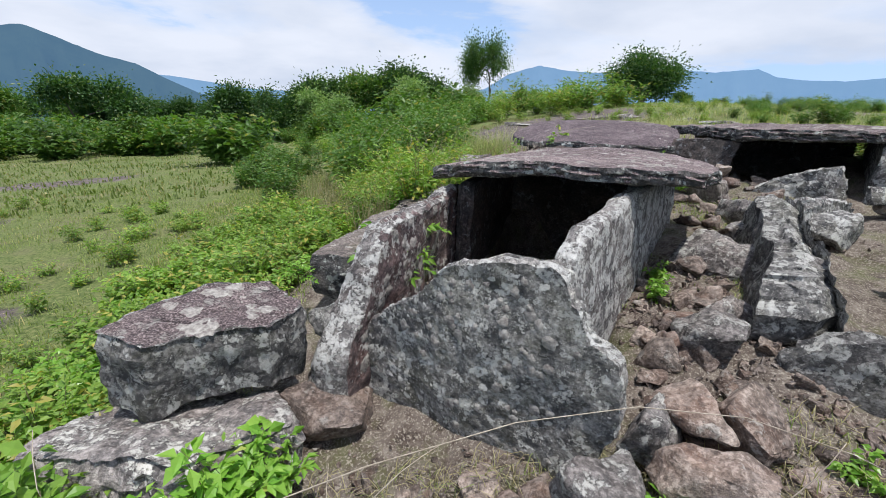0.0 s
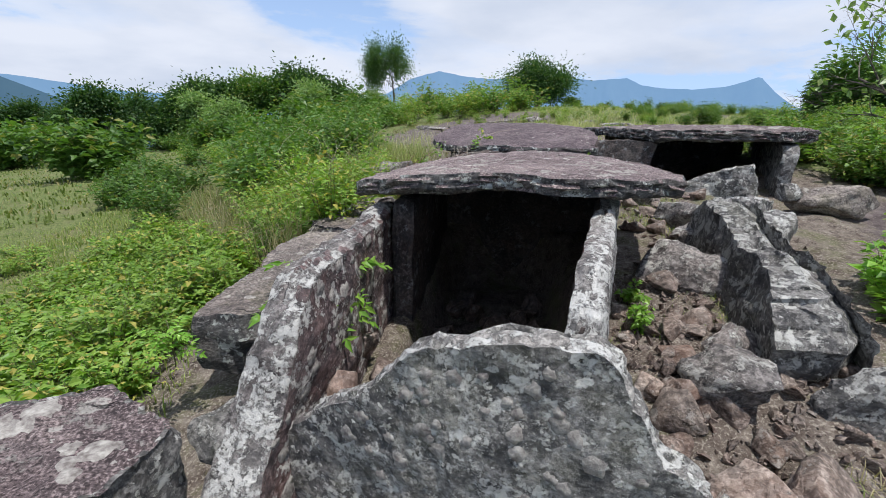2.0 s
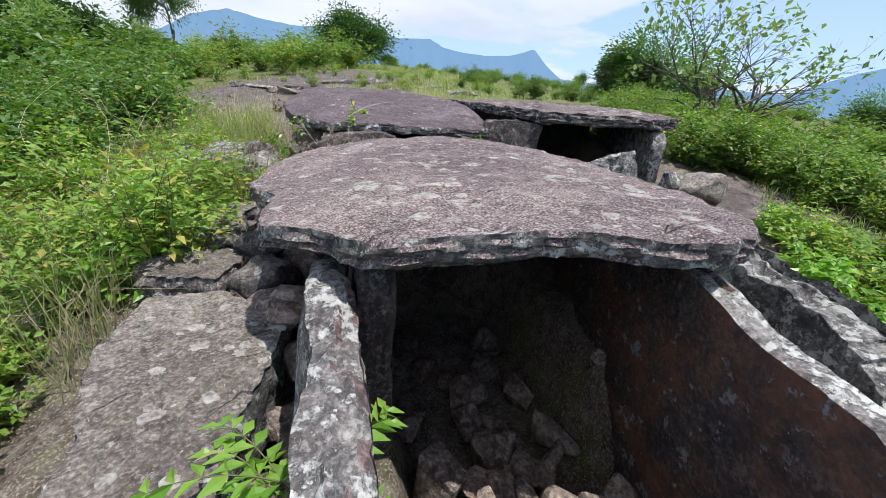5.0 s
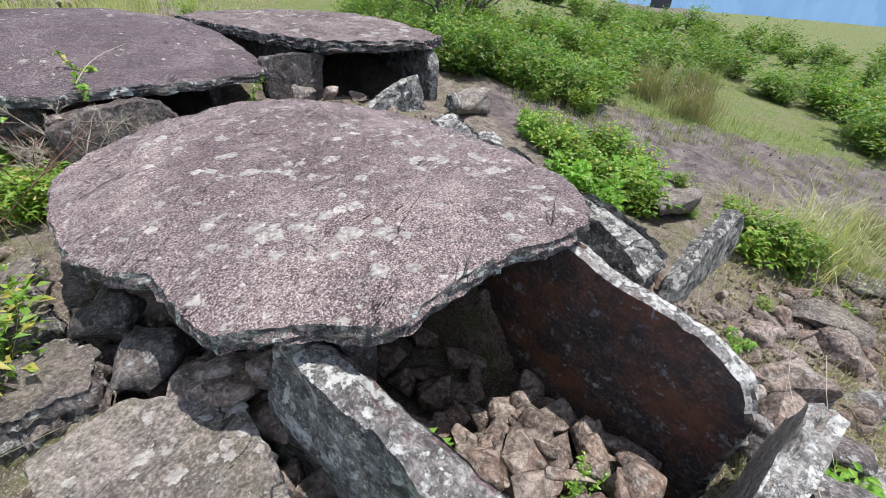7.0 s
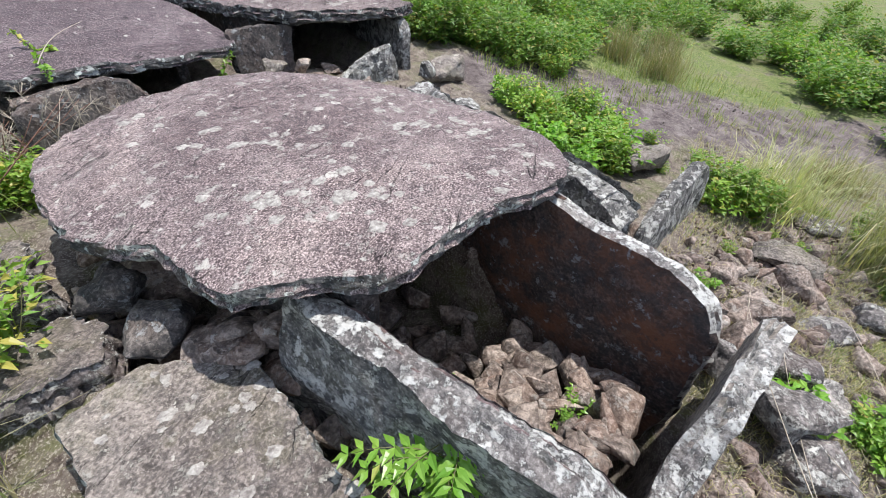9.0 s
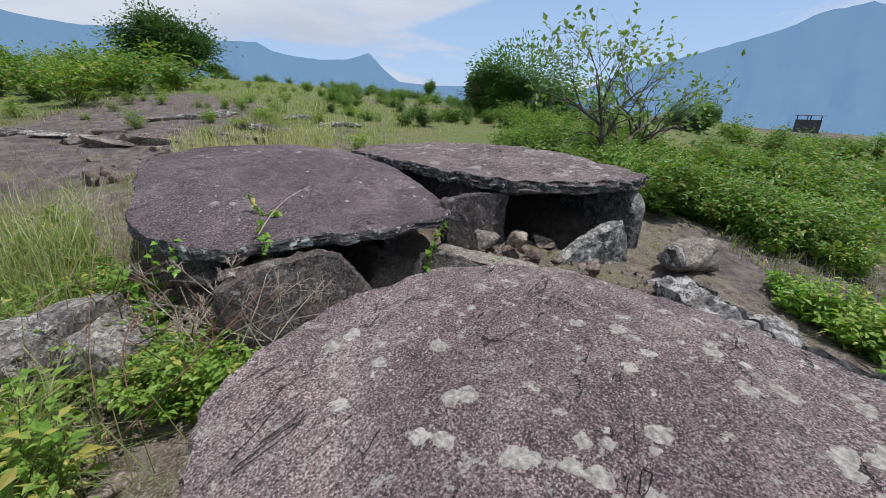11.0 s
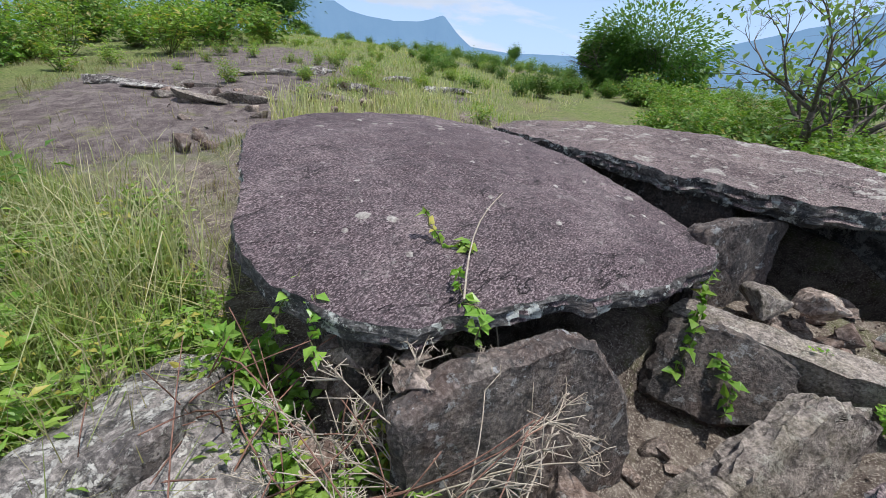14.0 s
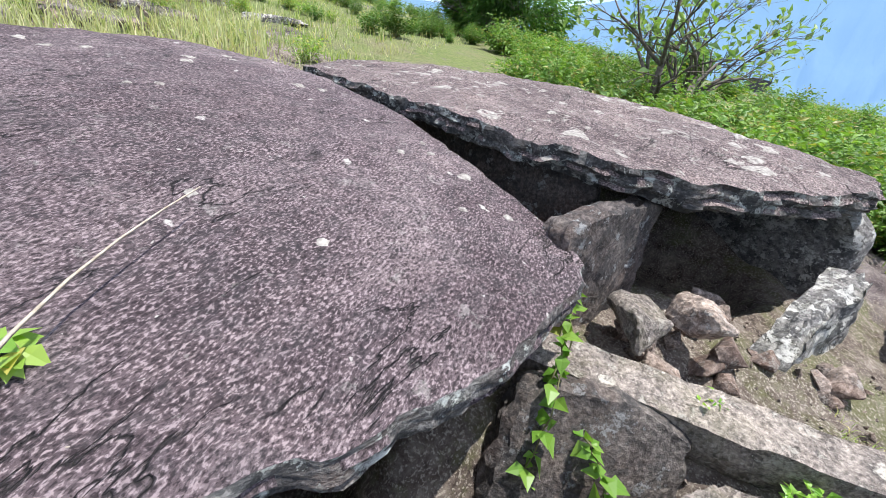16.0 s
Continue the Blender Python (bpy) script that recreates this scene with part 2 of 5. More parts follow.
L_STRAW = leaf_material("pale_grass_blade", (0.27, 0.30, 0.14), (0.45, 0.45, 0.26), (0.52, 0.47, 0.30), 0.5, 0.2)
L_DRY = leaf_material("dry_grass_blade", (0.272, 0.238, 0.136), (0.408, 0.365, 0.230), (0.20, 0.25, 0.09), 0.6, 0.2)


def plain(name, a, b, scale=20.0, rough=0.85, bump=0.4):
    m, N = material(name)
    tc = N.add("ShaderNodeTexCoord").outputs["Object"]
    f = N.noise(tc, scale, 6.0, 0.65)
    finish(N, N.ramp(f, (0.35, a), (0.65, b)), rough, N.bump(f, bump, 0.01))
    return m


M_LICHEN = plain("pale_lichen_crust", (0.15, 0.13, 0.12), (0.42, 0.4, 0.36), 45.0, 0.95, 0.8)
M_BARK = plain("grey_brown_bark", (0.06, 0.048, 0.04), (0.17, 0.145, 0.12), 24.0)
M_STEM = plain("green_brown_stem", (0.10, 0.11, 0.045), (0.17, 0.15, 0.07), 30.0)
M_TWIG = plain("bleached_dry_twig", (0.30, 0.25, 0.19), (0.50, 0.44, 0.36), 40.0)
M_TWIG_RED = plain("reddish_dry_twig", (0.13, 0.06, 0.045), (0.26, 0.15, 0.11), 40.0)
M_HUT = plain("dark_hut_boards", (0.05, 0.05, 0.055), (0.10, 0.10, 0.105), 6.0)
M_HUT_ROOF = plain("grey_sheet_roof", (0.16, 0.16, 0.17), (0.24, 0.24, 0.25), 5.0, 0.6)


def ground_material():
    """Turf, bare stony soil and bedrock; the zones are laid out in the 'zone' attribute."""
    m, N = material("hillside_ground")
    tc = N.add("ShaderNodeTexCoord").outputs["Object"]
    at = N.add("ShaderNodeAttribute")
    at.attribute_name = "zone"
    zone = N.add("ShaderNodeSeparateColor", Color=at.outputs["Color"])
    rough = N.noise(tc, 3.0, 9.0, 0.7, 0.3)
    fine = N.noise(tc, 26.0, 6.0, 0.7)
    grit = N.noise(tc, 90.0, 3.0, 0.7)
    soil = N.ramp(N.noise(tc, 11.0, 9.0, 0.78), (0.36, (0.045, 0.034, 0.028)), (0.47, (0.12, 0.095, 0.078)), (0.56, (0.18, 0.15, 0.125)), (0.66, (0.28, 0.245, 0.205)))
    soil = N.mix(N.ramp(N.noise(tc, 2.3, 8.0, 0.75), (0.5, 0.0), (0.6, 0.65)), soil, (0.11, 0.12, 0.045))
    soil = N.mix(N.ramp(grit, (0.54, 0.0), (0.6, 0.7)), soil, (0.40, 0.36, 0.30))
    turf = N.ramp(fine, (0.36, (0.06, 0.085, 0.026)), (0.5, (0.13, 0.165, 0.052)), (0.64, (0.21, 0.22, 0.09)))
    turf = N.mix(N.ramp(N.noise(tc, 1.1, 7.0, 0.7), (0.48, 0.0), (0.68, 0.6)), turf, (0.20, 0.165, 0.105))
    stone = N.ramp(N.noise(N.mapped(tc, (1, 1, 1)), 5.0, 9.0, 0.76, 0.4), (0.36, (0.055, 0.043, 0.043)), (0.5, (0.125, 0.102, 0.098)), (0.64, (0.22, 0.19, 0.178)))
    stone = N.mix(N.ramp(grit, (0.55, 0.0), (0.65, 0.6)), stone, (0.33, 0.29, 0.26))
    stone = N.mix(N.ramp(N.noise(tc, 1.6, 7.0, 0.7), (0.58, 0.0), (0.66, 0.7)), stone, (0.16, 0.165, 0.06))
    edge = N.math("MULTIPLY", N.math("SUBTRACT", rough, 0.5), 1.1)
    g = N.ramp(N.math("ADD", zone.outputs[1], edge), (0.42, 0.0), (0.58, 1.0))
    r = N.ramp(N.math("ADD", zone.outputs[0], edge), (0.42, 0.0), (0.58, 1.0))
    col = N.mix(r, N.mix(g, soil, turf), stone)
    nrm = N.bump(rough, 0.6, 0.08)
    nrm = N.bump(fine, 0.7, 0.025, nrm)
    nrm = N.bump(grit, 0.5, 0.008, nrm)
    finish(N, col, 0.92, nrm, 0.15)
    return m


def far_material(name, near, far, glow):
    """Wooded ranges far away; light the air between adds is put in as glow."""
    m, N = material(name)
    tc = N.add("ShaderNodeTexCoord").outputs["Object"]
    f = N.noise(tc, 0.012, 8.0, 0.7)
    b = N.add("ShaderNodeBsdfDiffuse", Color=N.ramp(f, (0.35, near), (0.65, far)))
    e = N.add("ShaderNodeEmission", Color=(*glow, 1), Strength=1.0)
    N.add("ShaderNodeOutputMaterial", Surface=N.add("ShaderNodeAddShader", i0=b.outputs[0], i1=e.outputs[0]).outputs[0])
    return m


# ---- small tools for building ----
def part(name, mesh, mat, parent=None, label=""):
    """One mesh object: a thing, or a part under its parent."""
    if isinstance(mesh, bmesh.types.BMesh):
        data = bpy.data.meshes.new(name)
        mesh.to_mesh(data)
        mesh.free()
    else:
        data = mesh
    if mat is not None and not data.materials:
        data.materials.append(mat)
    ob = new(name, data)
    if parent is not None:
        ob.parent = parent
    return tagged(ob, label) if label else ob


def mesh_from(name, verts, faces, smooth=True):
    data = bpy.data.meshes.new(name)
    data.from_pydata(verts, [], faces)
    if smooth:
        data.polygons.foreach_set("use_smooth", [True] * len(data.polygons))
    data.update()
    return data


def nz(p, scale, seed=0.0):
    return noise.noise(Vector((p[0] * scale + seed, p[1] * scale - seed * 0.7, p[2] * scale + seed * 0.31)))


def frac(p, scale, seed=0.0, octaves=4):
    return noise.fractal(Vector((p[0] * scale + seed, p[1] * scale - seed * 0.7, p[2] * scale + seed * 0.31)), 0.9, 2.1, octaves)


# ---- the lie of the land ----
def smooth(a, b, v):
    k = np.clip((v - a) / (b - a), 0, 1)
    return k * k * (3 - 2 * k)


def bump_at(x, y, cx, cy, r, h):
    return h * np.exp(-((x - cx) ** 2 + (y - cy) ** 2) / (r * r))


def along(x, y, ax, ay, bx, by):
    """Distance from the segment a-b."""
    dx, dy = bx - ax, by - ay
    k = np.clip(((x - ax) * dx + (y - ay) * dy) / (dx * dx + dy * dy), 0, 1)
    return np.hypot(x - ax - k * dx, y - ay - k * dy)


def land(x, y):
    x, y = np.asarray(x, float), np.asarray(y, float)
    z = (-0.151 + 0.071 * np.tanh(x / 3) - 0.042 * np.tanh(y / 4) + 2.741 * np.tanh(x / 20) + 0.455 * np.tanh(y / 25)
         - 0.05 * np.tanh((x + 0.8 * y - 3) / 3) - 1.092 * np.tanh((x - y) / 15) + 0.389 * np.tanh(x / 3) * np.tanh(y / 4))
    z += bump_at(x, y, 1.6, 2.0, 0.8, 0.17) + bump_at(x, y, 0.2, 4.6, 1.0, 0.24) + bump_at(x, y, 2.4, 3.2, 1.0, 0.06)
    z += bump_at(x, y, -0.6, 3.2, 0.9, 0.12)
    z -= 0.34 * (1 - smooth(0.16, 0.36, along(x, y, 0.14, 3.5, 0.42, 4.45)))
    # chambers, dug below the mound
    z -= 0.46 * (1 - smooth(0.34, 0.52, along(x, y, 0.5, 2.25, 1.15, 3.8)))
    z -= 0.35 * (1 - smooth(0.3, 0.6, along(x, y, 2.2, 6.3, 3.0, 7.6)))
    z -= 0.35 * (1 - smooth(0.3, 0.6, along(x, y, 4.3, 5.0, 5.2, 6.6)))
    z -= 0.24 * (1 - smooth(0.2, 0.5, along(x, y, 1.55, 5.72, 2.45, 5.2)))
    far = np.hypot(x, y)
    z -= 90 * smooth(75, 600, far) + 8 * smooth(55, 130, far)
    return z


def relief(x, y):
    """Small humps of the ground, finest round the tombs."""
    r, d = 0.0, abs(x) + abs(y)
    near = 1 - float(smooth(6, 14, math.hypot(x - 2, y - 4)))
    if near > 0:
        r += near * 0.05 * noise.fractal(Vector((x * 2.6, y * 2.6, 0.3)), 0.8, 2.1, 5)
    if d < 160:
        r += 0.16 * noise.noise(Vector((x * 0.31, y * 0.31, 4.0))) * min(1.0, d / 22)
    return r


def gz(x, y):
    return float(land(x, y)) + relief(x, y)


def stretch(lo, hi, step, reach):
    mid = list(np.arange(lo, hi + step * 0.5, step))
    out, v, s = [], mid[-1], step
    while v < reach:
        s *= 1.17
        v += s
        out.append(v)
    left, v, s = [], mid[0], step
    while v > -reach:
        s *= 1.17
        v -= s
        left.append(v)
    return np.array(left[::-1] + mid + out)


def build_ground():
    xs, ys = stretch(-2.2, 6.6, 0.055, 3500), stretch(-1.6, 9.0, 0.055, 3500)
    X, Y = np.meshgrid(xs, ys)
    Z = land(X, Y)
    shape = X.shape
    Z += np.array([relief(x, y) for x, y in zip(X.ravel(), Y.ravel())]).reshape(shape)
    verts = np.stack([X, Y, Z], -1).reshape(-1, 3)
    h, w = shape
    idx = np.arange(h * w).reshape(h, w)
    faces = np.stack([idx[:-1, :-1], idx[:-1, 1:], idx[1:, 1:], idx[1:, :-1]], -1).reshape(-1, 4)
    data = mesh_from("ground", verts.tolist(), faces.tolist())
    zone = data.attributes.new("zone", "FLOAT_COLOR", "POINT")
    rock_zone = np.maximum.reduce([
        1.2 - along(X, Y, 2.4, 11.5, 6.5, 15.5) / 2.8, 0.95 - along(X, Y, 5.0, 3.0, 5.6, -1.5) / 1.8,
        0.9 - along(X, Y, 34, -3, 60, -6) / 9, 0.95 - along(X, Y, -12.0, 12.2, -9.4, 12.8) / 1.4, 0.8 - along(X, Y, -9, 7.5, -7.6, 7.2) / 1.2, 0.8 - along(X, Y, 14, 15, 26, 7) / 3.0,
        0.75 - along(X, Y, -3.6, 3.4, -4.4, 2.6) / 1.0, 1.0 - along(X, Y, 4.6, 1.4, 6.5, -4.0) / 1.6, 0.95 - along(X, Y, 2.0, -1.7, 3.6, -1.6) / 1.1, 0.9 - along(X, Y, 3.0, -2.5, 7.0, -6.0) / 1.2, 0.7 - along(X, Y, 3.3, 9.3, 6.5, 10.0) / 1.6, 0.8 - along(X, Y, 26, 12, 34, 5) / 3.5])
    turf_zone = np.maximum.reduce([smooth(-0.9, -1.9, X) * smooth(0.2, 1.4, Y + 0.2 * X) * 1.0, 0.85 * smooth(8.0, 10.5, Y), 0.62 * smooth(4.9, 6.2, X),
                                   0.46 * smooth(-0.2, -1.6, Y), 0.62 * smooth(4.4, 5.6, Y) * smooth(1.0, 0.0, X)])
    rgba = np.stack([np.clip(rock_zone, 0, 1), np.clip(turf_zone, 0, 1), 0 * X, 1 + 0 * X], -1).astype(np.float32)
    zone.data.foreach_set("color", rgba.ravel())
    return tagged(part("ground", data, ground_material()), "rough hillside of turf, stony soil and bare bedrock", "ground", kind="structure")


ground = build_ground()


# ---- far ranges ----
def ridge(name, skyline, reach, mat, label, depth=900, foot=-160):
    """A range whose crest runs at the given (heading, elevation) pairs, with spurs down its face."""
    heads = np.array([h for h, _ in skyline])
    elevs = np.array([e for _, e in skyline])
    n, rows = 260, 14
    verts, faces = [], []
    for i in range(n):
        h = heads[0] + (heads[-1] - heads[0]) * i / (n - 1)
        e = float(np.interp(h, heads, elevs))
        top = 1.7 + reach * math.tan(radians(e)) * (1 + 0.012 * noise.fractal(Vector((h * 0.9, 3.1, reach)), 0.8, 2.2, 5))
        for k in range(rows):
            f = k / (rows - 1)
            spur = noise.fractal(Vector((h * 0.35, f * 2.0, reach * 0.01)), 0.8, 2.0, 4)
            r = reach - depth * f * (0.75 + 0.35 * spur)
            z = top + (foot - top) * f ** 0.85 + (0.05 * top * spur if 0 < k else 0)
            verts.append((r * math.sin(radians(h)), r * math.cos(radians(h)), z))
    for i in range(n - 1):
        for k in range(rows - 1):
            a = i * rows + k
            faces.append((a, a + rows, a + rows + 1, a + 1))
    return tagged(part(name, mesh_from(name, verts, faces), mat), label, "mountain", kind="structure")


# near-black slopes; their blue is haze painted as emission colour
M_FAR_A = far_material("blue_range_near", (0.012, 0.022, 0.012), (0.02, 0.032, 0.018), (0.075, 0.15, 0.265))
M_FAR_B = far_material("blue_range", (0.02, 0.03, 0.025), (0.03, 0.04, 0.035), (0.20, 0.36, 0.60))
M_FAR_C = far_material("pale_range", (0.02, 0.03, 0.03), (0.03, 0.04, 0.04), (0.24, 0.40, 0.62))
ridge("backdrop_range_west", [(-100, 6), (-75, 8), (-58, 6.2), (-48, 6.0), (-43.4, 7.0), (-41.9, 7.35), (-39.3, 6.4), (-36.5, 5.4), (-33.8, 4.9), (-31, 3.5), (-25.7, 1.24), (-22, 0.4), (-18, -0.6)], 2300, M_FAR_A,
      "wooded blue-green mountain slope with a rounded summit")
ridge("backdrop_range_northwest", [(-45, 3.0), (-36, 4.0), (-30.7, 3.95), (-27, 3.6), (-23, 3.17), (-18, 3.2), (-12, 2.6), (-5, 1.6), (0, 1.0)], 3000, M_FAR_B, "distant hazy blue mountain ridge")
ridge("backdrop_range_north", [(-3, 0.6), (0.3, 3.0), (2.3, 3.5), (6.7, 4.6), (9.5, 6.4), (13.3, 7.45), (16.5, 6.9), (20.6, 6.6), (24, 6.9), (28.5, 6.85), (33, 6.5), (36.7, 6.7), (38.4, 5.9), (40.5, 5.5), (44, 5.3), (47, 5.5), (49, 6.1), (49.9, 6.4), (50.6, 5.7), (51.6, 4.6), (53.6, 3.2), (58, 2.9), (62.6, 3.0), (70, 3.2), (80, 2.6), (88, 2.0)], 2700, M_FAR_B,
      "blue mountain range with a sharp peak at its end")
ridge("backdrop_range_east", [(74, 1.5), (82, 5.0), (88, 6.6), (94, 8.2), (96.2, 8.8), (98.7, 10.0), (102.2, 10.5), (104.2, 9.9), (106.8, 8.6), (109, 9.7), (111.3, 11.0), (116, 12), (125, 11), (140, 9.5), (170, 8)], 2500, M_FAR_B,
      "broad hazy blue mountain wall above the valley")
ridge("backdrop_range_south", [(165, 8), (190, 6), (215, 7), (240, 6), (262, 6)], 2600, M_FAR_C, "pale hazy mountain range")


# ---- stones ----
def inside(x, y, poly):
    hit = False
    for (x1, y1), (x2, y2) in zip(poly, poly[1:] + poly[:1]):
        if (y1 > y) != (y2 > y) and x < (x2 - x1) * (y - y1) / (y2 - y1) + x1:
            hit = not hit
    return hit


def resample(outline, n, jag, seed):
    pts = [Vector((u, v, 0)) for u, v in outline]
    lens = [(pts[(i + 1) % len(pts)] - p).length for i, p in enumerate(pts)]
    total = sum(lens)
    out = []
    for k in range(n):
        d = total * k / n
        i = 0
        while d > lens[i]:
            d -= lens[i]
            i += 1
        f = d / lens[i]
        out.append(pts[i].lerp(pts[(i + 1) % len(pts)], f))
    # round the corners a little, then break the line
    for _ in range(2):
        out = [(out[i - 1] + out[i] * 2 + out[(i + 1) % n]) / 4 for i in range(n)]
    c = sum(out, Vector()) / n
    for p in out:
        p += (p - c).normalized() * jag * (0.7 * noise.fractal(Vector((p.x * 4 + seed, p.y * 4, seed)), 0.7, 2.2, 6) + 0.55 * noise.fractal(Vector((p.x * 17 + seed, p.y * 17, seed)), 0.6, 2.2, 4))
    return out, c


def slab_mesh(name, outline, thick, height=None, under=None, n=150, rings=22, jag=0.03, relief=0.012, flaky=0.02, bevel=0.007, seed=1.0, mats=()):
    """A split slab: face at w = height(u, v), broken rim, rougher underside; u, v, w are the mesh's x, y, z."""
    rim, c = resample(outline, n, jag, seed)
    height = height or (lambda u, v: 0.0)
    tk = thick if callable(thick) else (lambda u, v: thick)
    verts, faces = [], []

    def ring(points):
        s = len(verts)
        verts.extend(points)
        return s

    def face_pt(p, k):
        q = c + (p - c) * k
        w = height(q.x, q.y) + relief * frac((q.x, q.y, 0.0), 4.0, seed, 5) + 0.35 * relief * nz((q.x, q.y, 0), 22, seed)
        return q, w

    def under_pt(p, k):
        q = c + (p - c) * k
        w = height(q.x, q.y) - tk(q.x, q.y) * (1.0 + 0.22 * frac((q.x, q.y, 0.0), 3.0, seed + 5, 4))
        return q, w

    starts = []
    for i in range(1, rings + 1):
        k = (i / rings) ** 0.9
        pts = []
        for p in rim:
            inner = k if i < rings else 1 - bevel / max(0.05, (p - c).length)
            q, w = face_pt(p, min(k, inner))
            pts.append((q.x, q.y, w))
        starts.append(ring(pts))
    side = 7
    for j in range(1, side):
        f = j / side
        pts = []
        for p in rim:
            t = tk(p.x, p.y)
            q, w = face_pt(p, 1.0)
            layer = 0.8 * flaky * nz((p.x * 1.3, p.y * 1.3, f * 5.0), 5, seed + 2) + 0.7 * flaky * nz((p.x, p.y, f * 0.3), 24, seed + 7) + 0.03 * t * (f if t > 0.2 else 2 * f)
            bulge = -0.35 * bevel * abs(2 * f - 1) ** 3 - layer
            o = p + (p - c).normalized() * bulge
            pts.append((o.x, o.y, w - bevel * 0.5 - (t - bevel) * f))
        starts.append(ring(pts))
    low = max(4, rings // 3)
    for i in range(low, 0, -1):
        k = i / low * (1 - 0.03)
        starts.append(ring([(q.x, q.y, w) for q, w in (under_pt(p, k) for p in rim)]))
    q, w = face_pt(c, 1.0)
    top = ring([(c.x, c.y, height(c.x, c.y))])
    bot = ring([(c.x, c.y, height(c.x, c.y) - tk(c.x, c.y))])
    for a, b in zip(starts, starts[1:]):
        for i in range(n):
            j = (i + 1) % n
            faces.append((a + i, b + i, b + j, a + j))
    for i in range(n):
        j = (i + 1) % n
        faces.append((top, starts[0] + i, starts[0] + j))
        faces.append((bot, starts[-1] + j, starts[-1] + i))
    area = sum(outline[i - 1][0] * outline[i][1] - outline[i][0] * outline[i - 1][1] for i in range(len(outline)))
    if area < 0:
        faces = [f[::-1] for f in faces]
    data = mesh_from(name, verts, faces)
    data.set_sharp_from_angle(angle=radians(42))
    if mats:
        # face, broken rim and back weather differently; one chamber face has shade painted in
        for m in mats:
            data.materials.append(m)
        data.polygons.foreach_set("material_index", [0 if q.normal.z > 0.62 else (2 if q.normal.z < -0.75 and len(mats) > 2 else 1) for q in data.polygons])
    return data


def axes(origin, along_dir, up_dir=(0, 0, 1)):
    """A pose whose x runs along_dir, y up_dir and z out of the face."""
    u = Vector(along_dir).normalized()
    v = Vector(up_dir)
    v = (v - u * v.dot(u)).normalized()
    w = u.cross(v)
    m = Matrix((u, v, w)).transposed().to_4x4()
    m.translation = origin
    return m


def stone(name, mesh, mat, m=None, label="", category="stone", group=""):
    ob = part(name, mesh, mat)
    if m is not None:
        ob.matrix_world = m
    return tagged(ob, label, category, group)


def chunk_mesh(name, size, seed, corners=16, cuts=2, rough=0.05, square=0.5):
    """An angular broken stone: a hull of scattered corners, worn and pitted."""
    rg = random.Random(seed)
    bm = bmesh.new()
    for _ in range(corners):
        d = Vector((rg.gauss(0, 1), rg.gauss(0, 1), rg.gauss(0, 1))).normalized()
        m = max(abs(d.x), abs(d.y), abs(d.z))
        d = d.lerp(d / m, square) * rg.uniform(0.82, 1.0)
        bm.verts.new((d.x * size[0] / 2, d.y * size[1] / 2, d.z * size[2] / 2))
    r = bmesh.ops.convex_hull(bm, input=bm.verts)
    loose = [v for v in bm.verts if not v.link_faces]
    bmesh.ops.delete(bm, geom=loose, context="VERTS")
    if cuts:
        s = min(size)
        bmesh.ops.bevel(bm, geom=bm.edges[:], offset=s * 0.045, segments=1, profile=0.5, affect="EDGES", clamp_overlap=True)
        bmesh.ops.triangulate(bm, faces=bm.faces[:])
        for _ in range(cuts):
            bmesh.ops.subdivide_edges(bm, edges=[e for e in bm.edges if e.calc_length() > s * 0.16], cuts=1, use_grid_fill=True)
            bmesh.ops.triangulate(bm, faces=bm.faces[:])
        bm.normal_update()
        for v in bm.verts:
            v.co += v.normal * (rough * s * frac(v.co, 2.2 / s, seed * 1.7, 5))
    bm.normal_update()
    data = bpy.data.meshes.new(name)
    bm.to_mesh(data)
    bm.free()
    if cuts:
        data.polygons.foreach_set("use_smooth", [True] * len(data.polygons))
        data.set_sharp_from_angle(angle=radians(38))
    return data


# first tomb: capstone, wall slabs, end slab
CAP_1 = [(1.09, 2.38), (1.52, 2.51), (1.95, 2.98), (2.27, 3.54), (2.36, 4.12), (2.22, 4.62), (1.92, 4.9), (1.46, 5.12), (1.0, 5.2), (0.7, 5.13), (0.4, 4.74), (0.27, 4.5), (0.21, 4.28), (0.19, 4.06), (0.24, 3.98), (0.12, 3.78), (0.03, 3.54), (0.09, 3.36), (0.14, 3.2),
         (0.17, 3.06), (0.21, 2.95), (0.33, 2.89), (0.46, 2.82), (0.58, 2.74), (0.76, 2.54), (0.94, 2.41)]


def cap_1_top(u, v):
    a, b = u - 1.05, v - 3.6
    return 1.108 + 0.054 * a - 0.034 * b - 0.059 * a * a + 0.074 * a * b - 0.008 * b * b


cap_1 = stone("capstone", slab_mesh("capstone", CAP_1, 0.09, cap_1_top, n=260, rings=40, jag=0.02, relief=0.014, flaky=0.03, seed=3.1, mats=(M_CAP, M_RIM, M_RIM)), M_CAP,
      label="broad purple-brown capstone slab spotted with pale lichen", category="capstone")
end_slab = stone("end_slab", slab_mesh("end_slab", [(-0.66, -0.1), (-0.62, 0.16), (-0.5, 0.34), (-0.3, 0.53), (-0.14, 0.62), (0.0, 0.79), (0.2, 0.86), (0.44, 0.88), (0.5, 0.8), (0.56, 0.68), (0.68, 0.6), (0.72, 0.4), (0.6, 0.0), (0.3, -0.4), (-0.45, -0.4)],
                                0.10, lambda u, v: 0.02 * math.sin(3 * u), n=200, rings=30, jag=0.02, relief=0.016, flaky=0.02, seed=8.2, mats=(M_WALL, M_WHITE, M_SLAB)), M_WALL,
      axes((0.10, 1.815, 0), (0.832, -0.555, 0), (0, 0, 1)), "grey lichen-crusted end slab with a broken sloping top", "standing slab")
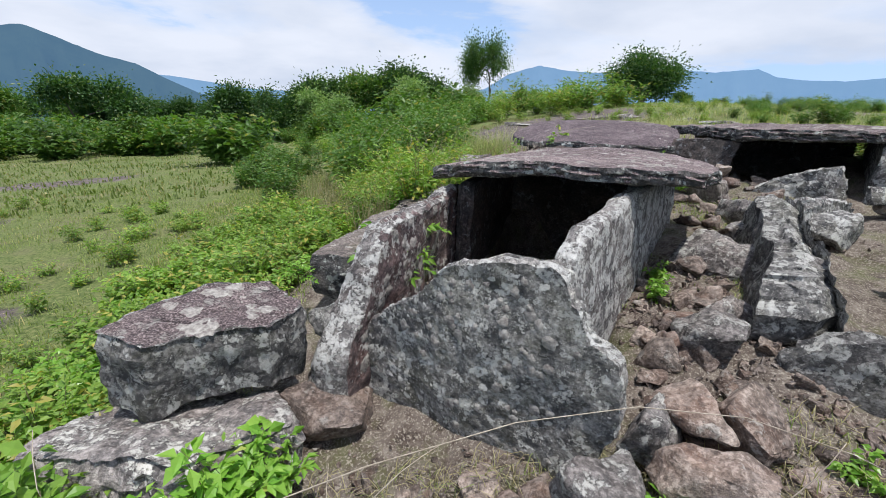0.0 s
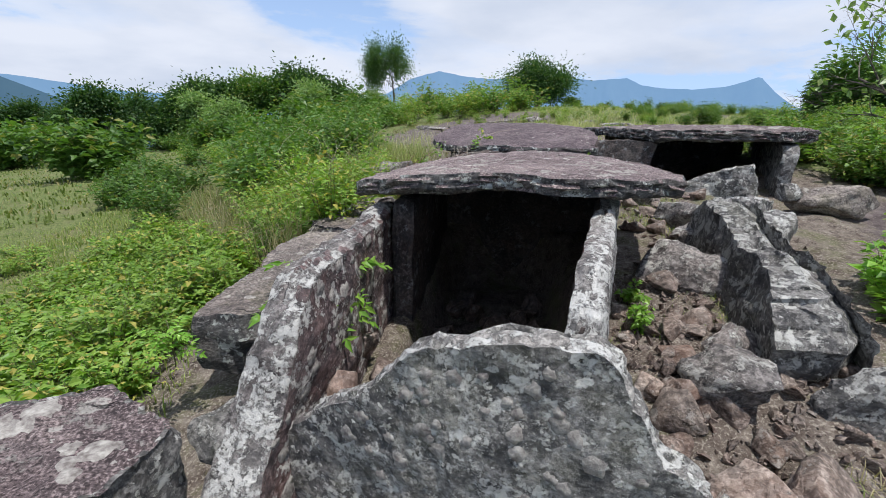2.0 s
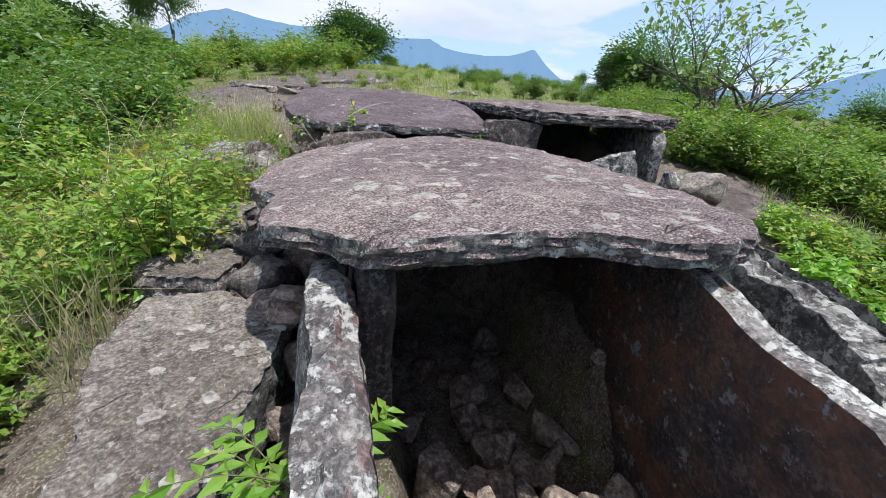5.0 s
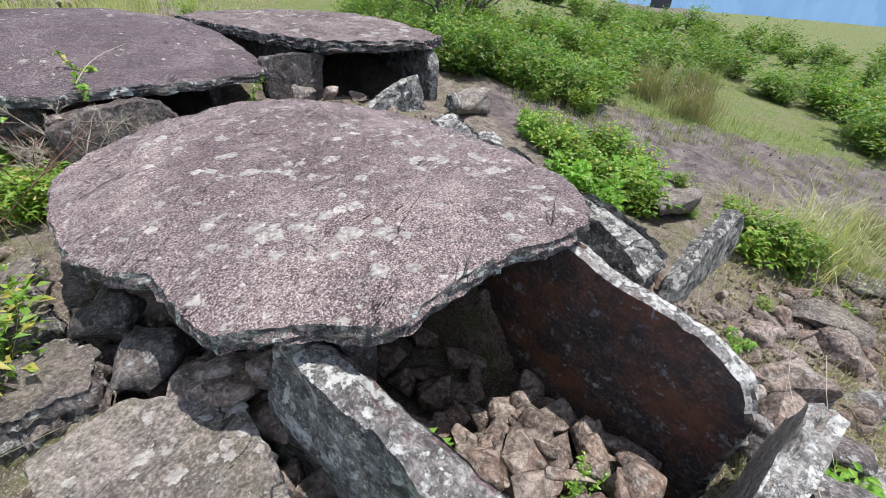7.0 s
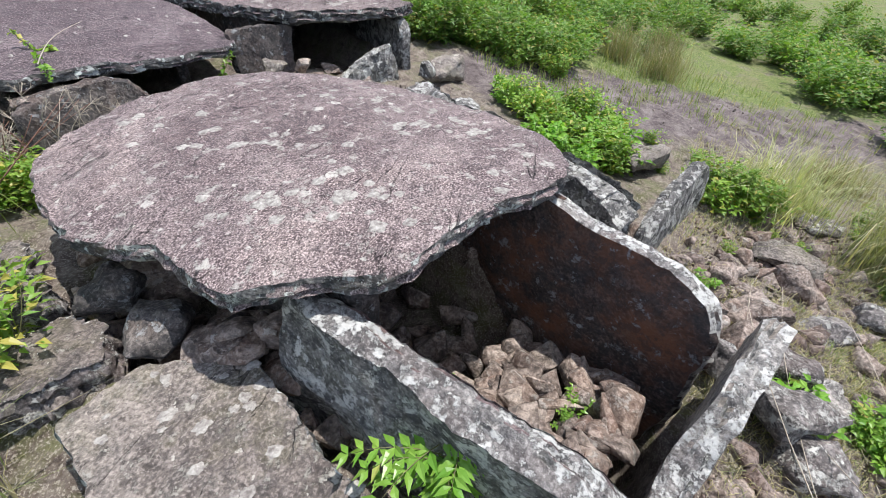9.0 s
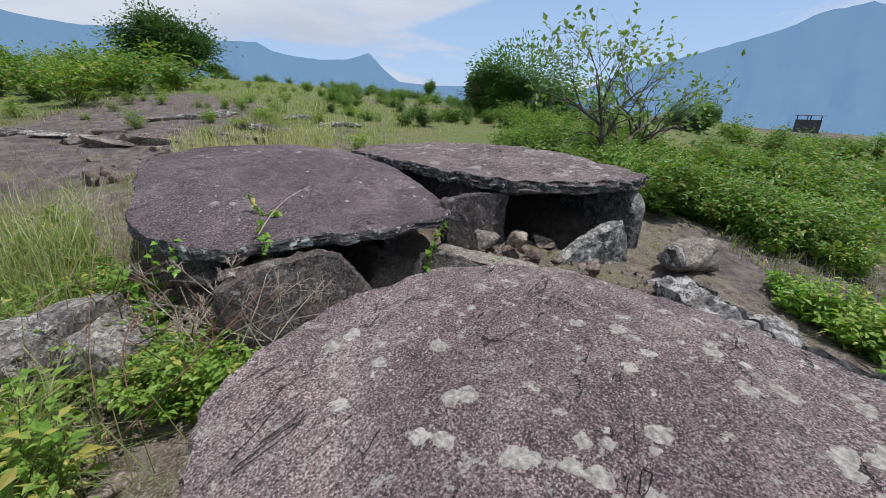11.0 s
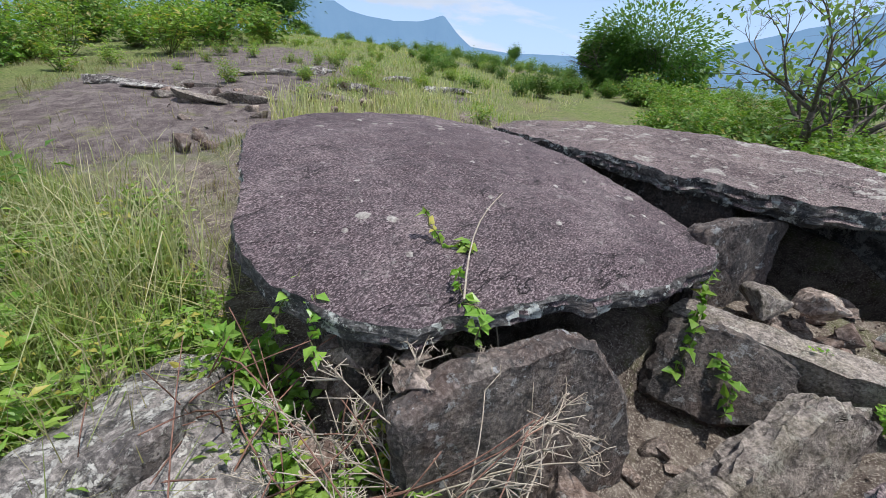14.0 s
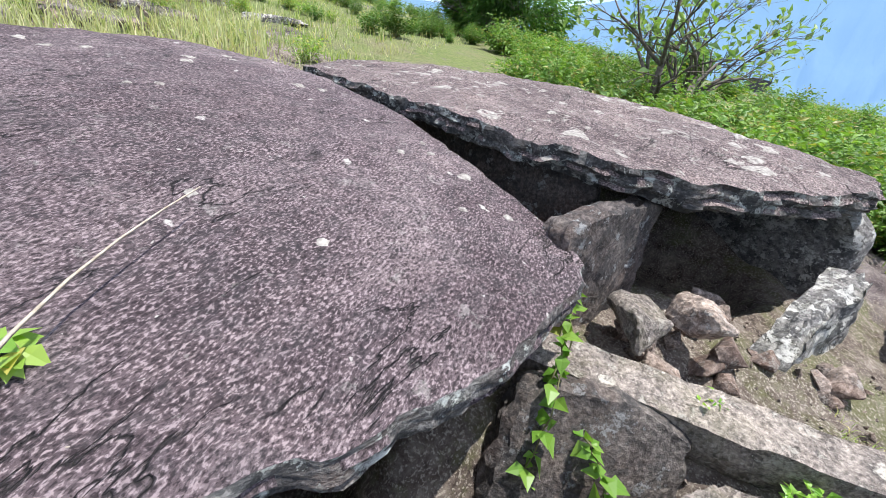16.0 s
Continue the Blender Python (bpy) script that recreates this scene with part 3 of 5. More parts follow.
red_slab = stone("side_slab", slab_mesh("side_slab", [(-0.56, -0.2), (-0.5, 0.3), (-0.28, 0.56), (-0.18, 0.74), (0.0, 0.83), (0.35, 0.84), (0.66, 0.86), (1.0, 0.89), (1.15, 0.89), (1.2, 0.5), (1.2, -0.2), (0.3, -0.3)],
                                 lambda u, v: 0.13 + 0.13 * max(0.0, 0.85 - v), n=190, rings=28, jag=0.025, relief=0.018, flaky=0.02, bevel=0.03, seed=11.0, mats=(M_WALL_RED, M_WHITE, M_WALL)), M_WALL_RED,
      axes((-0.13, 2.34, 0), (0.387, 0.922, 0), (-0.02, 0.0, 1)), "reddish side slab with thick white lichen along its top", "standing slab")
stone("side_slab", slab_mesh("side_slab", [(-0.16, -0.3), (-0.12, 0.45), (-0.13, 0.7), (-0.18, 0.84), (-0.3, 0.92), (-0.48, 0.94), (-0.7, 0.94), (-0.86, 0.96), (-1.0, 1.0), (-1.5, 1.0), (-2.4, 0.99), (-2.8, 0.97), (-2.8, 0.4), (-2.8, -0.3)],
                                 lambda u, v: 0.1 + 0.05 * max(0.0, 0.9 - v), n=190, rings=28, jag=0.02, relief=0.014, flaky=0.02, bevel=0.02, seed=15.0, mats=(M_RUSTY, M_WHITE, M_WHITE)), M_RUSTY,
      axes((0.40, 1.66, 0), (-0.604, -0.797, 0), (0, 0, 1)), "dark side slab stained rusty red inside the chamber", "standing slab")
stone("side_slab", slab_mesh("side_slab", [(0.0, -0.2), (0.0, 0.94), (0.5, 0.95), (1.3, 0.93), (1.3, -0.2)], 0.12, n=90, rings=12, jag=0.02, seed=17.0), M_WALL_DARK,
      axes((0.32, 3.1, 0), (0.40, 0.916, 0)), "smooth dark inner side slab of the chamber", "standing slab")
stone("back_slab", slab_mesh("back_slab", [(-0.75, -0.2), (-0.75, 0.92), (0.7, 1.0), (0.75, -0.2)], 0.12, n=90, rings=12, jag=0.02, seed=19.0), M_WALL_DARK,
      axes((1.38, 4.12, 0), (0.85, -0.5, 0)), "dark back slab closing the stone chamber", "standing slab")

# second tomb
CAP_2 = [(1.27, 6.85), (1.24, 6.55), (1.3, 6.32), (1.41, 6.12), (1.64, 6.0), (1.97, 5.82), (2.2, 5.66), (2.42, 5.56), (2.65, 5.49), (2.88, 5.45), (3.05, 5.45), (3.2, 5.68), (3.38, 5.96), (3.67, 6.5), (3.86, 7.2), (3.88, 7.6), (3.62, 8.05), (3.2, 8.32), (2.65, 8.46), (2.1, 8.3), (1.82, 7.9), (1.55, 7.35), (1.36, 7.05)]


def cap_2_top(u, v):
    d = ((u - 2.55) / 1.35) ** 2 + ((v - 6.95) / 1.45) ** 2
    return 1.145 + 0.0695 * (u - 1.73) + 0.112 * (v - 6.06) + 0.085 * (1 - d)


cap_2 = stone("capstone", slab_mesh("capstone", CAP_2, lambda u, v: 0.09 + 0.03 * nz((u, v, 0), 2, 4), cap_2_top, n=280, rings=44, jag=0.022, relief=0.014, flaky=0.02, seed=23.0, mats=(M_CAP_DARK, M_RIM, M_RIM)), M_CAP_DARK,
      label="domed dark purple capstone slab with flaking rim", category="capstone")
# third tomb
CAP_3 = [(4.15, 7.62), (3.92, 6.9), (3.72, 6.3), (3.56, 5.8), (3.52, 5.4), (3.62, 5.0), (3.85, 4.62), (4.2, 4.28), (4.6, 4.1), (4.85, 4.35), (5.3, 4.9), (5.9, 5.6), (6.2, 6.5), (5.7, 7.3), (4.9, 7.75)]


def cap_3_top(u, v):
    return 1.42 + 0.03 * (u - 4.5) + 0.004 * (v - 6) + 0.05 * (1 - ((u - 4.8) / 1.4) ** 2 - ((v - 6) / 1.8) ** 2)


cap_3 = stone("capstone", slab_mesh("capstone", CAP_3, lambda u, v: 0.12, cap_3_top, n=260, rings=36, jag=0.04, relief=0.022, flaky=0.045, seed=29.0, mats=(M_CAP, M_RIM, M_RIM)), M_CAP,
      label="long brown capstone slab with pale weathered patches", category="capstone")


def rosettes(cap, outline, top, seed, relief, count, size, rg):
    """Round crusts of lichen that stand a little proud of the stone."""
    xs, ys = [p[0] for p in outline], [p[1] for p in outline]
    c = Vector((sum(xs) / len(xs), sum(ys) / len(ys)))
    done = 0
    while done < count:
        x, y = rg.uniform(min(xs), max(xs)), rg.uniform(min(ys), max(ys))
        if not inside(*(c + (Vector((x, y)) - c) * 1.12), outline) or nz((x, y, 0), 2.2, seed) + rg.gauss(0, 0.15) < 0.0:
            continue
        done += 1
        r = size * rg.uniform(0.4, 1.0)
        rim, mid, n = [], [], 14
        for k in range(n):
            a = 2 * math.pi * k / n
            rr = r * (1 + 0.55 * nz((math.cos(a), math.sin(a), x * 7), 1.6, y) + rg.gauss(0, 0.08))
            for out, f, up in ((rim, 1.0, -0.002), (mid, 0.72, 0.003)):
                u, v = x + math.cos(a) * rr * f, y + math.sin(a) * rr * f
                w = top(u, v) + relief * frac((u, v, 0.0), 4.0, seed, 5) + 0.35 * relief * nz((u, v, 0), 22, seed)
                out.append((u, v, w + up))
        verts = rim + mid
        faces = [(k, (k + 1) % n, n + (k + 1) % n, n + k) for k in range(n)] + [tuple(range(n, 2 * n))]
        part("lichen_crust", mesh_from("lichen_crust", verts, faces), M_LICHEN, cap)


rosettes(cap_1, CAP_1, cap_1_top, 3.1, 0.014, 90, 0.045, random.Random(31))
rosettes(cap_2, CAP_2, cap_2_top, 23.0, 0.014, 26, 0.035, random.Random(32))
rosettes(cap_3, CAP_3, cap_3_top, 29.0, 0.022, 40, 0.08, random.Random(33))

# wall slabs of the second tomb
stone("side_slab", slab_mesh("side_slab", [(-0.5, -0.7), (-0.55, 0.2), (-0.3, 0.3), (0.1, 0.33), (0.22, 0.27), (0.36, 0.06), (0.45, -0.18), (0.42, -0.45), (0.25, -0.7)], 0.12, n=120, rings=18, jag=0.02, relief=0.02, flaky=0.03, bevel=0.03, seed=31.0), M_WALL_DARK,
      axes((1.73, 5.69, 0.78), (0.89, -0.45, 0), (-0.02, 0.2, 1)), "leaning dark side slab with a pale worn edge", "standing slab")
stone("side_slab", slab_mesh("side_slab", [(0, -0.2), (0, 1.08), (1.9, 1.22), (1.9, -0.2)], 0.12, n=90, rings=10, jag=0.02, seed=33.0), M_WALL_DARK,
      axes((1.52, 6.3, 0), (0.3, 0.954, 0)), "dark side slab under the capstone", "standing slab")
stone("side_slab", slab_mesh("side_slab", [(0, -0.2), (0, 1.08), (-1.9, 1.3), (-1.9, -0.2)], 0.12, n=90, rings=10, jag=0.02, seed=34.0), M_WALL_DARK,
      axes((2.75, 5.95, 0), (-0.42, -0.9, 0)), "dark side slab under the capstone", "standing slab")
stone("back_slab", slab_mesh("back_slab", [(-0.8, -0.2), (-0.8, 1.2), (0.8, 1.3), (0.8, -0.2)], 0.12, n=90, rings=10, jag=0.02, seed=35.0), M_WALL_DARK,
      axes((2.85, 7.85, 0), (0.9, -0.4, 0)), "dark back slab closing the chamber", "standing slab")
stone("fallen_slab", slab_mesh("fallen_slab", [(-0.62, -0.45), (-0.5, -0.26), (-0.2, -0.1), (0.15, 0.05), (0.45, 0.12), (0.64, 0.04), (0.64, -0.3), (0.3, -0.6), (-0.3, -0.62)], 0.17, lambda u, v: 0.03 * math.cos(3 * u), n=150, rings=18, jag=0.035, relief=0.035, flaky=0.05, bevel=0.05, seed=37.0), M_SLAB,
      axes((2.18, 5.12, 0.68), (0.79, -0.6, 0.17), (0.25, 0.35, 1)), "thick fallen slab leaning before the tomb", "fallen slab")
stone("kerb_slab", slab_mesh("kerb_slab", [(-0.55, -0.08), (-0.5, 0.09), (0.2, 0.08), (0.75, 0.07), (0.8, -0.08), (0.1, -0.1)], 0.28, n=110, rings=10, jag=0.02, relief=0.015, flaky=0.03, bevel=0.03, seed=39.0), M_SLAB,
      axes((2.92, 5.05, 0.86), (0.02, -1, 0.0), (0.98, 0.05, 0.2)), "narrow kerb slab set on edge before the tomb", "kerb slab")
# dark material paints in the shade of the face turned from the sun
stone("fallen_slab", slab_mesh("fallen_slab", [(-0.34, -0.3), (-0.28, 0.1), (0.08, 0.12), (0.3, 0.03), (0.3, -0.2), (0, -0.34)], 0.14, n=90, rings=10, jag=0.02, relief=0.02, flaky=0.03, bevel=0.03, seed=41.0), M_WALL_DARK,
      axes((2.7, 5.25, 0.80), (0.35, -0.9, -0.1), (0.45, 0.2, 1)), "small tilted slab below the capstone tip", "fallen slab")
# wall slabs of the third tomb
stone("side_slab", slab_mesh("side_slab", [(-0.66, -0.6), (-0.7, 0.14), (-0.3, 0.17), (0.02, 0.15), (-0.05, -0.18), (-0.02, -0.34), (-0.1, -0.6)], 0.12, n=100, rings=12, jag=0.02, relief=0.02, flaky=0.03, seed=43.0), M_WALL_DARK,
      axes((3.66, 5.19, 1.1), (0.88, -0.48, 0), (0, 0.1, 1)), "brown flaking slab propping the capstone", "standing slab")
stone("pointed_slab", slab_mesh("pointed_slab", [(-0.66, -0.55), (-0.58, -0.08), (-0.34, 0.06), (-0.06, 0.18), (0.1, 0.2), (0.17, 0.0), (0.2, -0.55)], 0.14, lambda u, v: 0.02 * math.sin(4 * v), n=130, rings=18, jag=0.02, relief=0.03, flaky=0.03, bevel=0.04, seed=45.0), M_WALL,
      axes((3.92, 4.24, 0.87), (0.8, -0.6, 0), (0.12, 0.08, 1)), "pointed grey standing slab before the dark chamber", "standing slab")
# inner face takes the dark material to paint in the chamber's shade
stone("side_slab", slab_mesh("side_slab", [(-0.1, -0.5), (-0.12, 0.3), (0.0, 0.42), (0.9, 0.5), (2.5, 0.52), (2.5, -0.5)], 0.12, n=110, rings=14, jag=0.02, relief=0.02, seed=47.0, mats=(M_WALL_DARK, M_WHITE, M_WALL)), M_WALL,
      axes((4.46, 4.16, 0.85), (0.69, 0.72, 0)), "side slab under the capstone with shade-darkened inner face and pale edge", "standing slab")
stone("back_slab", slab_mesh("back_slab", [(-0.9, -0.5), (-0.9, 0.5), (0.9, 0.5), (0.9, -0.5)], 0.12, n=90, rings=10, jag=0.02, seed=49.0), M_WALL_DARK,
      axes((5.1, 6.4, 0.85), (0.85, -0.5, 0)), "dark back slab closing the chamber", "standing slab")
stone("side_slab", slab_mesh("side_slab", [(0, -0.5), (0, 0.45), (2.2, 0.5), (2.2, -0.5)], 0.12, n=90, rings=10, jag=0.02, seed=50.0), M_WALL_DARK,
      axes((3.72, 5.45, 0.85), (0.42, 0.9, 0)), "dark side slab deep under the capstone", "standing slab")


def chunk(name, size, loc, rot, mat, seed, label, cat="boulder", rough=0.09, corners=18, cuts=3, square=0.6):
    return stone(name, chunk_mesh(name, size, seed, corners, cuts, rough, square), mat, pose(*loc, *rot), label, cat)


# the block, the long slab and the stones round the first tomb
block_stone = stone("block_stone", slab_mesh("block_stone", [(-0.37, -0.17), (-0.3, 0.06), (-0.12, 0.28), (0.12, 0.34), (0.34, 0.1), (0.26, -0.1), (-0.05, -0.18), (-0.15, -0.28)], 0.31, lambda u, v: 0.03 * v, n=150, rings=20, jag=0.02, relief=0.016, flaky=0.03, bevel=0.03, seed=51.0, mats=(M_CAP, M_WALL)), M_WALL,
      pose(-0.85, 1.88, 0.53, 3, 3, 4), "squared grey block with a flat purple top rimmed by lichen", "boulder")
stone("fallen_slab", slab_mesh("fallen_slab", [(-0.45, -0.25), (-0.5, 0.05), (-0.2, 0.3), (0.3, 0.3), (0.5, 0.05), (0.2, -0.22)], 0.22, n=110, rings=14, jag=0.03, relief=0.03, flaky=0.04, bevel=0.05, seed=53.0), M_BOULDER,
      pose(-0.92, 1.62, 0.18, -8, -6, -10), "low slab under the squared block", "fallen slab")
long_slab = stone("long_slab", slab_mesh("long_slab", [(-0.72, 2.74), (-0.68, 2.95), (-0.55, 3.3), (-0.5, 3.75), (-0.3, 4.12), (0.0, 4.02), (0.16, 3.62), (-0.02, 3.35), (-0.2, 3.1), (-0.34, 2.76), (-0.52, 2.7)], 0.26, lambda u, v: 0.52 + 0.02 * math.sin(2 * v), n=190, rings=26, jag=0.025, relief=0.014, flaky=0.03, bevel=0.02, seed=55.0, mats=(M_SLAB, M_RIM)), M_SLAB,
      label="long flat tan slab lying beside the tomb", category="fallen slab")
stone("spine_slab", slab_mesh("spine_slab", [(-0.86, -0.5), (-0.84, -0.12), (-0.66, 0.02), (-0.3, 0.06), (0.1, 0.13), (0.5, 0.2), (0.78, 0.2), (0.9, 0.06), (0.92, -0.5)], lambda u, v: 0.2 + 0.22 * max(0, 0.15 - v), n=190, rings=26, jag=0.05, relief=0.04, flaky=0.02, bevel=0.13, seed=57.0), M_WALL,
      axes((2.2, 2.5, 0.74), (-0.55, -0.835, 0.0), (-0.14, 0.1, 1)) @ Matrix.Diagonal((-1, 1, -1, 1)), "rough standing slab with pale lichen on its ridge", "standing slab")
stone("spine_slab", slab_mesh("spine_slab", [(-0.7, -0.4), (-0.66, 0.0), (-0.4, 0.08), (0.0, 0.1), (0.4, 0.07), (0.62, 0.0), (0.7, -0.4)], 0.24, n=150, rings=22, jag=0.07, relief=0.04, flaky=0.06, bevel=0.05, seed=58.0, mats=(M_WALL, M_WHITE, M_WALL)), M_WALL,
      axes((3.2, 3.42, 0.75), (0.86, 0.5, 0.0), (-0.1, 0.1, 1)), "rough broken slab along the rubble bank", "standing slab")
stone("standing_slab", slab_mesh("standing_slab", [(-0.62, -0.5), (-0.58, 0.02), (-0.4, 0.14), (-0.1, 0.2), (0.2, 0.2), (0.55, 0.24), (0.75, 0.1), (0.8, -0.5)], 0.1, n=120, rings=16, jag=0.03, relief=0.02, flaky=0.03, bevel=0.03, seed=59.0), M_WALL,
      axes((2.0, 1.46, 0.45), (0.85, -0.52, 0.0), (0.0, 0.1, 1)), "upright grey slab streaked with white lichen", "standing slab")
chunk("boulder", (0.68, 0.44, 0.28), (1.92, 2.72, 0.53), (14, 6, -62), M_BOULDER, 61, "angular grey-brown boulder in the rubble")
chunk("boulder", (0.42, 0.3, 0.26), (1.35, 1.98, 0.42), (5, 10, 70), M_BOULDER, 62, "angular grey-brown boulder in the rubble")
chunk("boulder", (0.36, 0.26, 0.22), (1.6, 2.12, 0.44), (0, 20, 20), M_BOULDER, 63, "angular grey-brown boulder in the rubble")
chunk("boulder", (0.4, 0.24, 0.2), (1.02, 1.55, 0.36), (0, 16, 120), M_RUBBLE, 64, "brown rubble boulder beside the end slab")
chunk("boulder", (0.36, 0.26, 0.2), (1.22, 1.5, 0.34), (14, 0, 30), M_RUBBLE, 65, "brown rubble boulder beside the end slab")
chunk("boulder", (0.3, 0.14, 0.3), (0.86, 1.5, 0.3), (0, 8, 20), M_BOULDER, 66, "dark upright stone leaning on the end slab")
chunk("boulder", (0.44, 0.34, 0.3), (0.95, 1.12, 0.14), (10, 6, 60), M_BOULDER, 67, "grey stone bedded in dry grass")
chunk("boulder", (0.34, 0.3, 0.24), (0.82, 0.88, 0.06), (0, -12, 10), M_BOULDER, 68, "grey stone bedded in dry grass")
chunk("boulder", (0.5, 0.34, 0.26), (1.35, 1.1, 0.2), (4, 10, 80), M_RUBBLE, 69, "brown stone bedded in the slope")
chunk("boulder", (0.55, 0.42, 0.26), (2.6, 3.35, 0.56), (6, 4, 15), M_BOULDER, 70, "flat grey boulder of the rubble bank")
chunk("boulder", (0.7, 0.5, 0.34), (2.75, 3.75, 0.62), (0, 10, 60), M_BOULDER, 71, "flat grey boulder of the rubble bank")
chunk("boulder", (0.5, 0.36, 0.3), (3.05, 3.2, 0.66), (0, -8, 30), M_WALL, 72, "lichened boulder of the rubble bank")
chunk("boulder", (0.8, 0.42, 0.32), (4.3, 3.6, 0.80), (0, 5, 150), M_SLAB, 73, "long squared block with a flat brown top")
chunk("boulder", (0.26, 0.22, 0.2), (3.95, 3.78, 0.84), (10, 5, 20), M_WALL, 74, "small pale stone beside the standing slab")
for shape, top, sd in (([(0.2, 4.64), (0.3, 4.86), (0.5, 5.16), (0.3, 5.34), (-0.02, 5.12), (-0.16, 4.78)], 0.62, 141.0), ([(0.14, 4.56), (0.15, 4.3), (-0.02, 4.2), (-0.24, 4.34), (-0.34, 4.6), (-0.1, 4.68)], 0.55, 143.0)):
    stone("ledge_slab", slab_mesh("ledge_slab", shape, 0.24, lambda u, v, z=top: z + 0.05 * (u - 0.1), n=120, rings=16, jag=0.05, relief=0.025, flaky=0.05, bevel=0.03, seed=sd, mats=(M_SLAB, M_BOULDER)), M_SLAB, label="flat brown ledge slab with a broken edge beside the tomb", category="fallen slab")
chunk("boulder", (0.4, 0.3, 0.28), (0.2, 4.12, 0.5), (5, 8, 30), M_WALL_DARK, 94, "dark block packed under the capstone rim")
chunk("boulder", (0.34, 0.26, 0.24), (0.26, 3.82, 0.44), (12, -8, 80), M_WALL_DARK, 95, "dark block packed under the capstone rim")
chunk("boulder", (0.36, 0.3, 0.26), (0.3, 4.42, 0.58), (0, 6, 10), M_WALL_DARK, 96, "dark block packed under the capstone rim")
chunk("boulder", (0.3, 0.24, 0.2), (0.2, 3.58, 0.34), (8, 0, 50), M_RUBBLE, 97, "brown block packed under the capstone rim")
chunk("boulder", (0.3, 0.24, 0.2), (-0.42, 2.15, 0.34), (10, 0, 40), M_WALL, 78, "lichened stone wedged behind the block")
chunk("boulder", (0.5, 0.4, 0.3), (-0.42, 1.86, 0.02), (0, 15, 10), M_RUBBLE, 79, "brown stone at the foot of the end slab")
chunk("boulder", (0.36, 0.3, 0.2), (0.3, 1.52, -0.02), (5, 10, 40), M_RUBBLE, 80, "brown stone at the foot of the end slab")
chunk("boulder", (0.7, 0.5, 0.34), (0.95, 6.45, 0.66), (6, -10, 35), M_BOULDER, 81, "grey lichened boulder before the second tomb")
chunk("boulder", (0.5, 0.4, 0.26), (0.62, 6.75, 0.58), (0, 10, 0), M_BOULDER, 82, "grey lichened boulder before the second tomb")
chunk("boulder", (0.5, 0.34, 0.2), (0.78, 7.15, 0.62), (0, 5, 20), M_SLAB, 83, "flat stone bedded in grass")
chunk("boulder", (0.34, 0.26, 0.22), (1.62, 5.52, 0.62), (0, 12, 40), M_RUBBLE, 84, "orange-brown stone under the leaning slab")
chunk("boulder", (0.36, 0.24, 0.18), (3.2, 5.2, 0.92), (0, 8, 10), M_SLAB, 85, "small slab fragment on the kerb")
chunk("boulder", (0.3, 0.2, 0.16), (3.35, 4.95, 0.92), (8, 0, 60), M_RUBBLE, 86, "pale broken stone between the slabs")
chunk("boulder", (0.62, 0.5, 0.14), (3.05, 0.25, 0.12), (4, -4, 20), M_SLAB, 87, "flat slab bedded in the slope")
chunk("boulder", (0.6, 0.4, 0.16), (3.45, 0.75, 0.2), (0, 6, 60), M_SLAB, 88, "flat slab bedded in the slope")
chunk("boulder", (0.7, 0.4, 0.3), (3.1, 1.5, 0.42), (0, 4, 140), M_SLAB, 89, "squared block beside the upright slab")
chunk("boulder", (0.34, 0.28, 0.2), (2.75, 0.0, 0.1), (0, 0, 40), M_BOULDER, 90, "dark stone bedded in the slope")
chunk("boulder", (0.5, 0.32, 0.18), (1.4, 0.62, 0.06), (0, 8, 120), M_BOULDER, 91, "grey stone bedded in the slope")

chunk("boulder", (0.52, 0.42, 0.15), (2.1, 0.55, gz(2.1, 0.55) + 0.09), (4, -6, 70), M_SLAB, 101, "flat brown slab on the rubble bank")
chunk("boulder", (0.34, 0.28, 0.26), (1.78, 0.62, gz(1.78, 0.62) + 0.06), (12, 6, 20), M_RUBBLE, 102, "squat dark stone on the rubble bank")
chunk("boulder", (0.32, 0.2, 0.2), (1.62, 0.18, gz(1.62, 0.18) + 0.06), (0, 10, 50), M_BOULDER, 103, "grey stone beside the grass tuft")
chunk("boulder", (0.26, 0.2, 0.16), (1.45, 0.05, gz(1.45, 0.05) + 0.05), (8, 0, 10), M_RUBBLE, 104, "dark stone beside the grass tuft")
chunk("boulder", (0.44, 0.34, 0.3), (0.62, 1.2, 0.2), (6, -10, 110), M_BOULDER, 105, "lichened grey stone beside the end slab")
chunk("boulder", (0.4, 0.28, 0.26), (0.42, 1.12, 0.12), (-6, 12, 60), M_BOULDER, 106, "lichened grey stone beside the end slab")
chunk("boulder", (0.42, 0.24, 0.24), (0.95, 1.32, 0.26), (0, 10, 150), M_RUBBLE, 107, "brown stone beside the end slab")
chunk("boulder", (0.34, 0.24, 0.18), (0.2, 1.28, 0.04), (10, 8, 20), M_RUBBLE, 108, "brown stone beside the end slab")
chunk("boulder", (0.95, 0.55, 0.4), (0.74, 6.66, gz(0.74, 6.66) + 0.24), (8, -14, 20), M_BOULDER, 109, "layered grey boulder crusted with pale lichen")
chunk("boulder", (0.6, 0.4, 0.3), (0.36, 6.95, gz(0.36, 6.95) + 0.22), (0, 12, 65), M_BOULDER, 110, "layered grey boulder crusted with pale lichen")

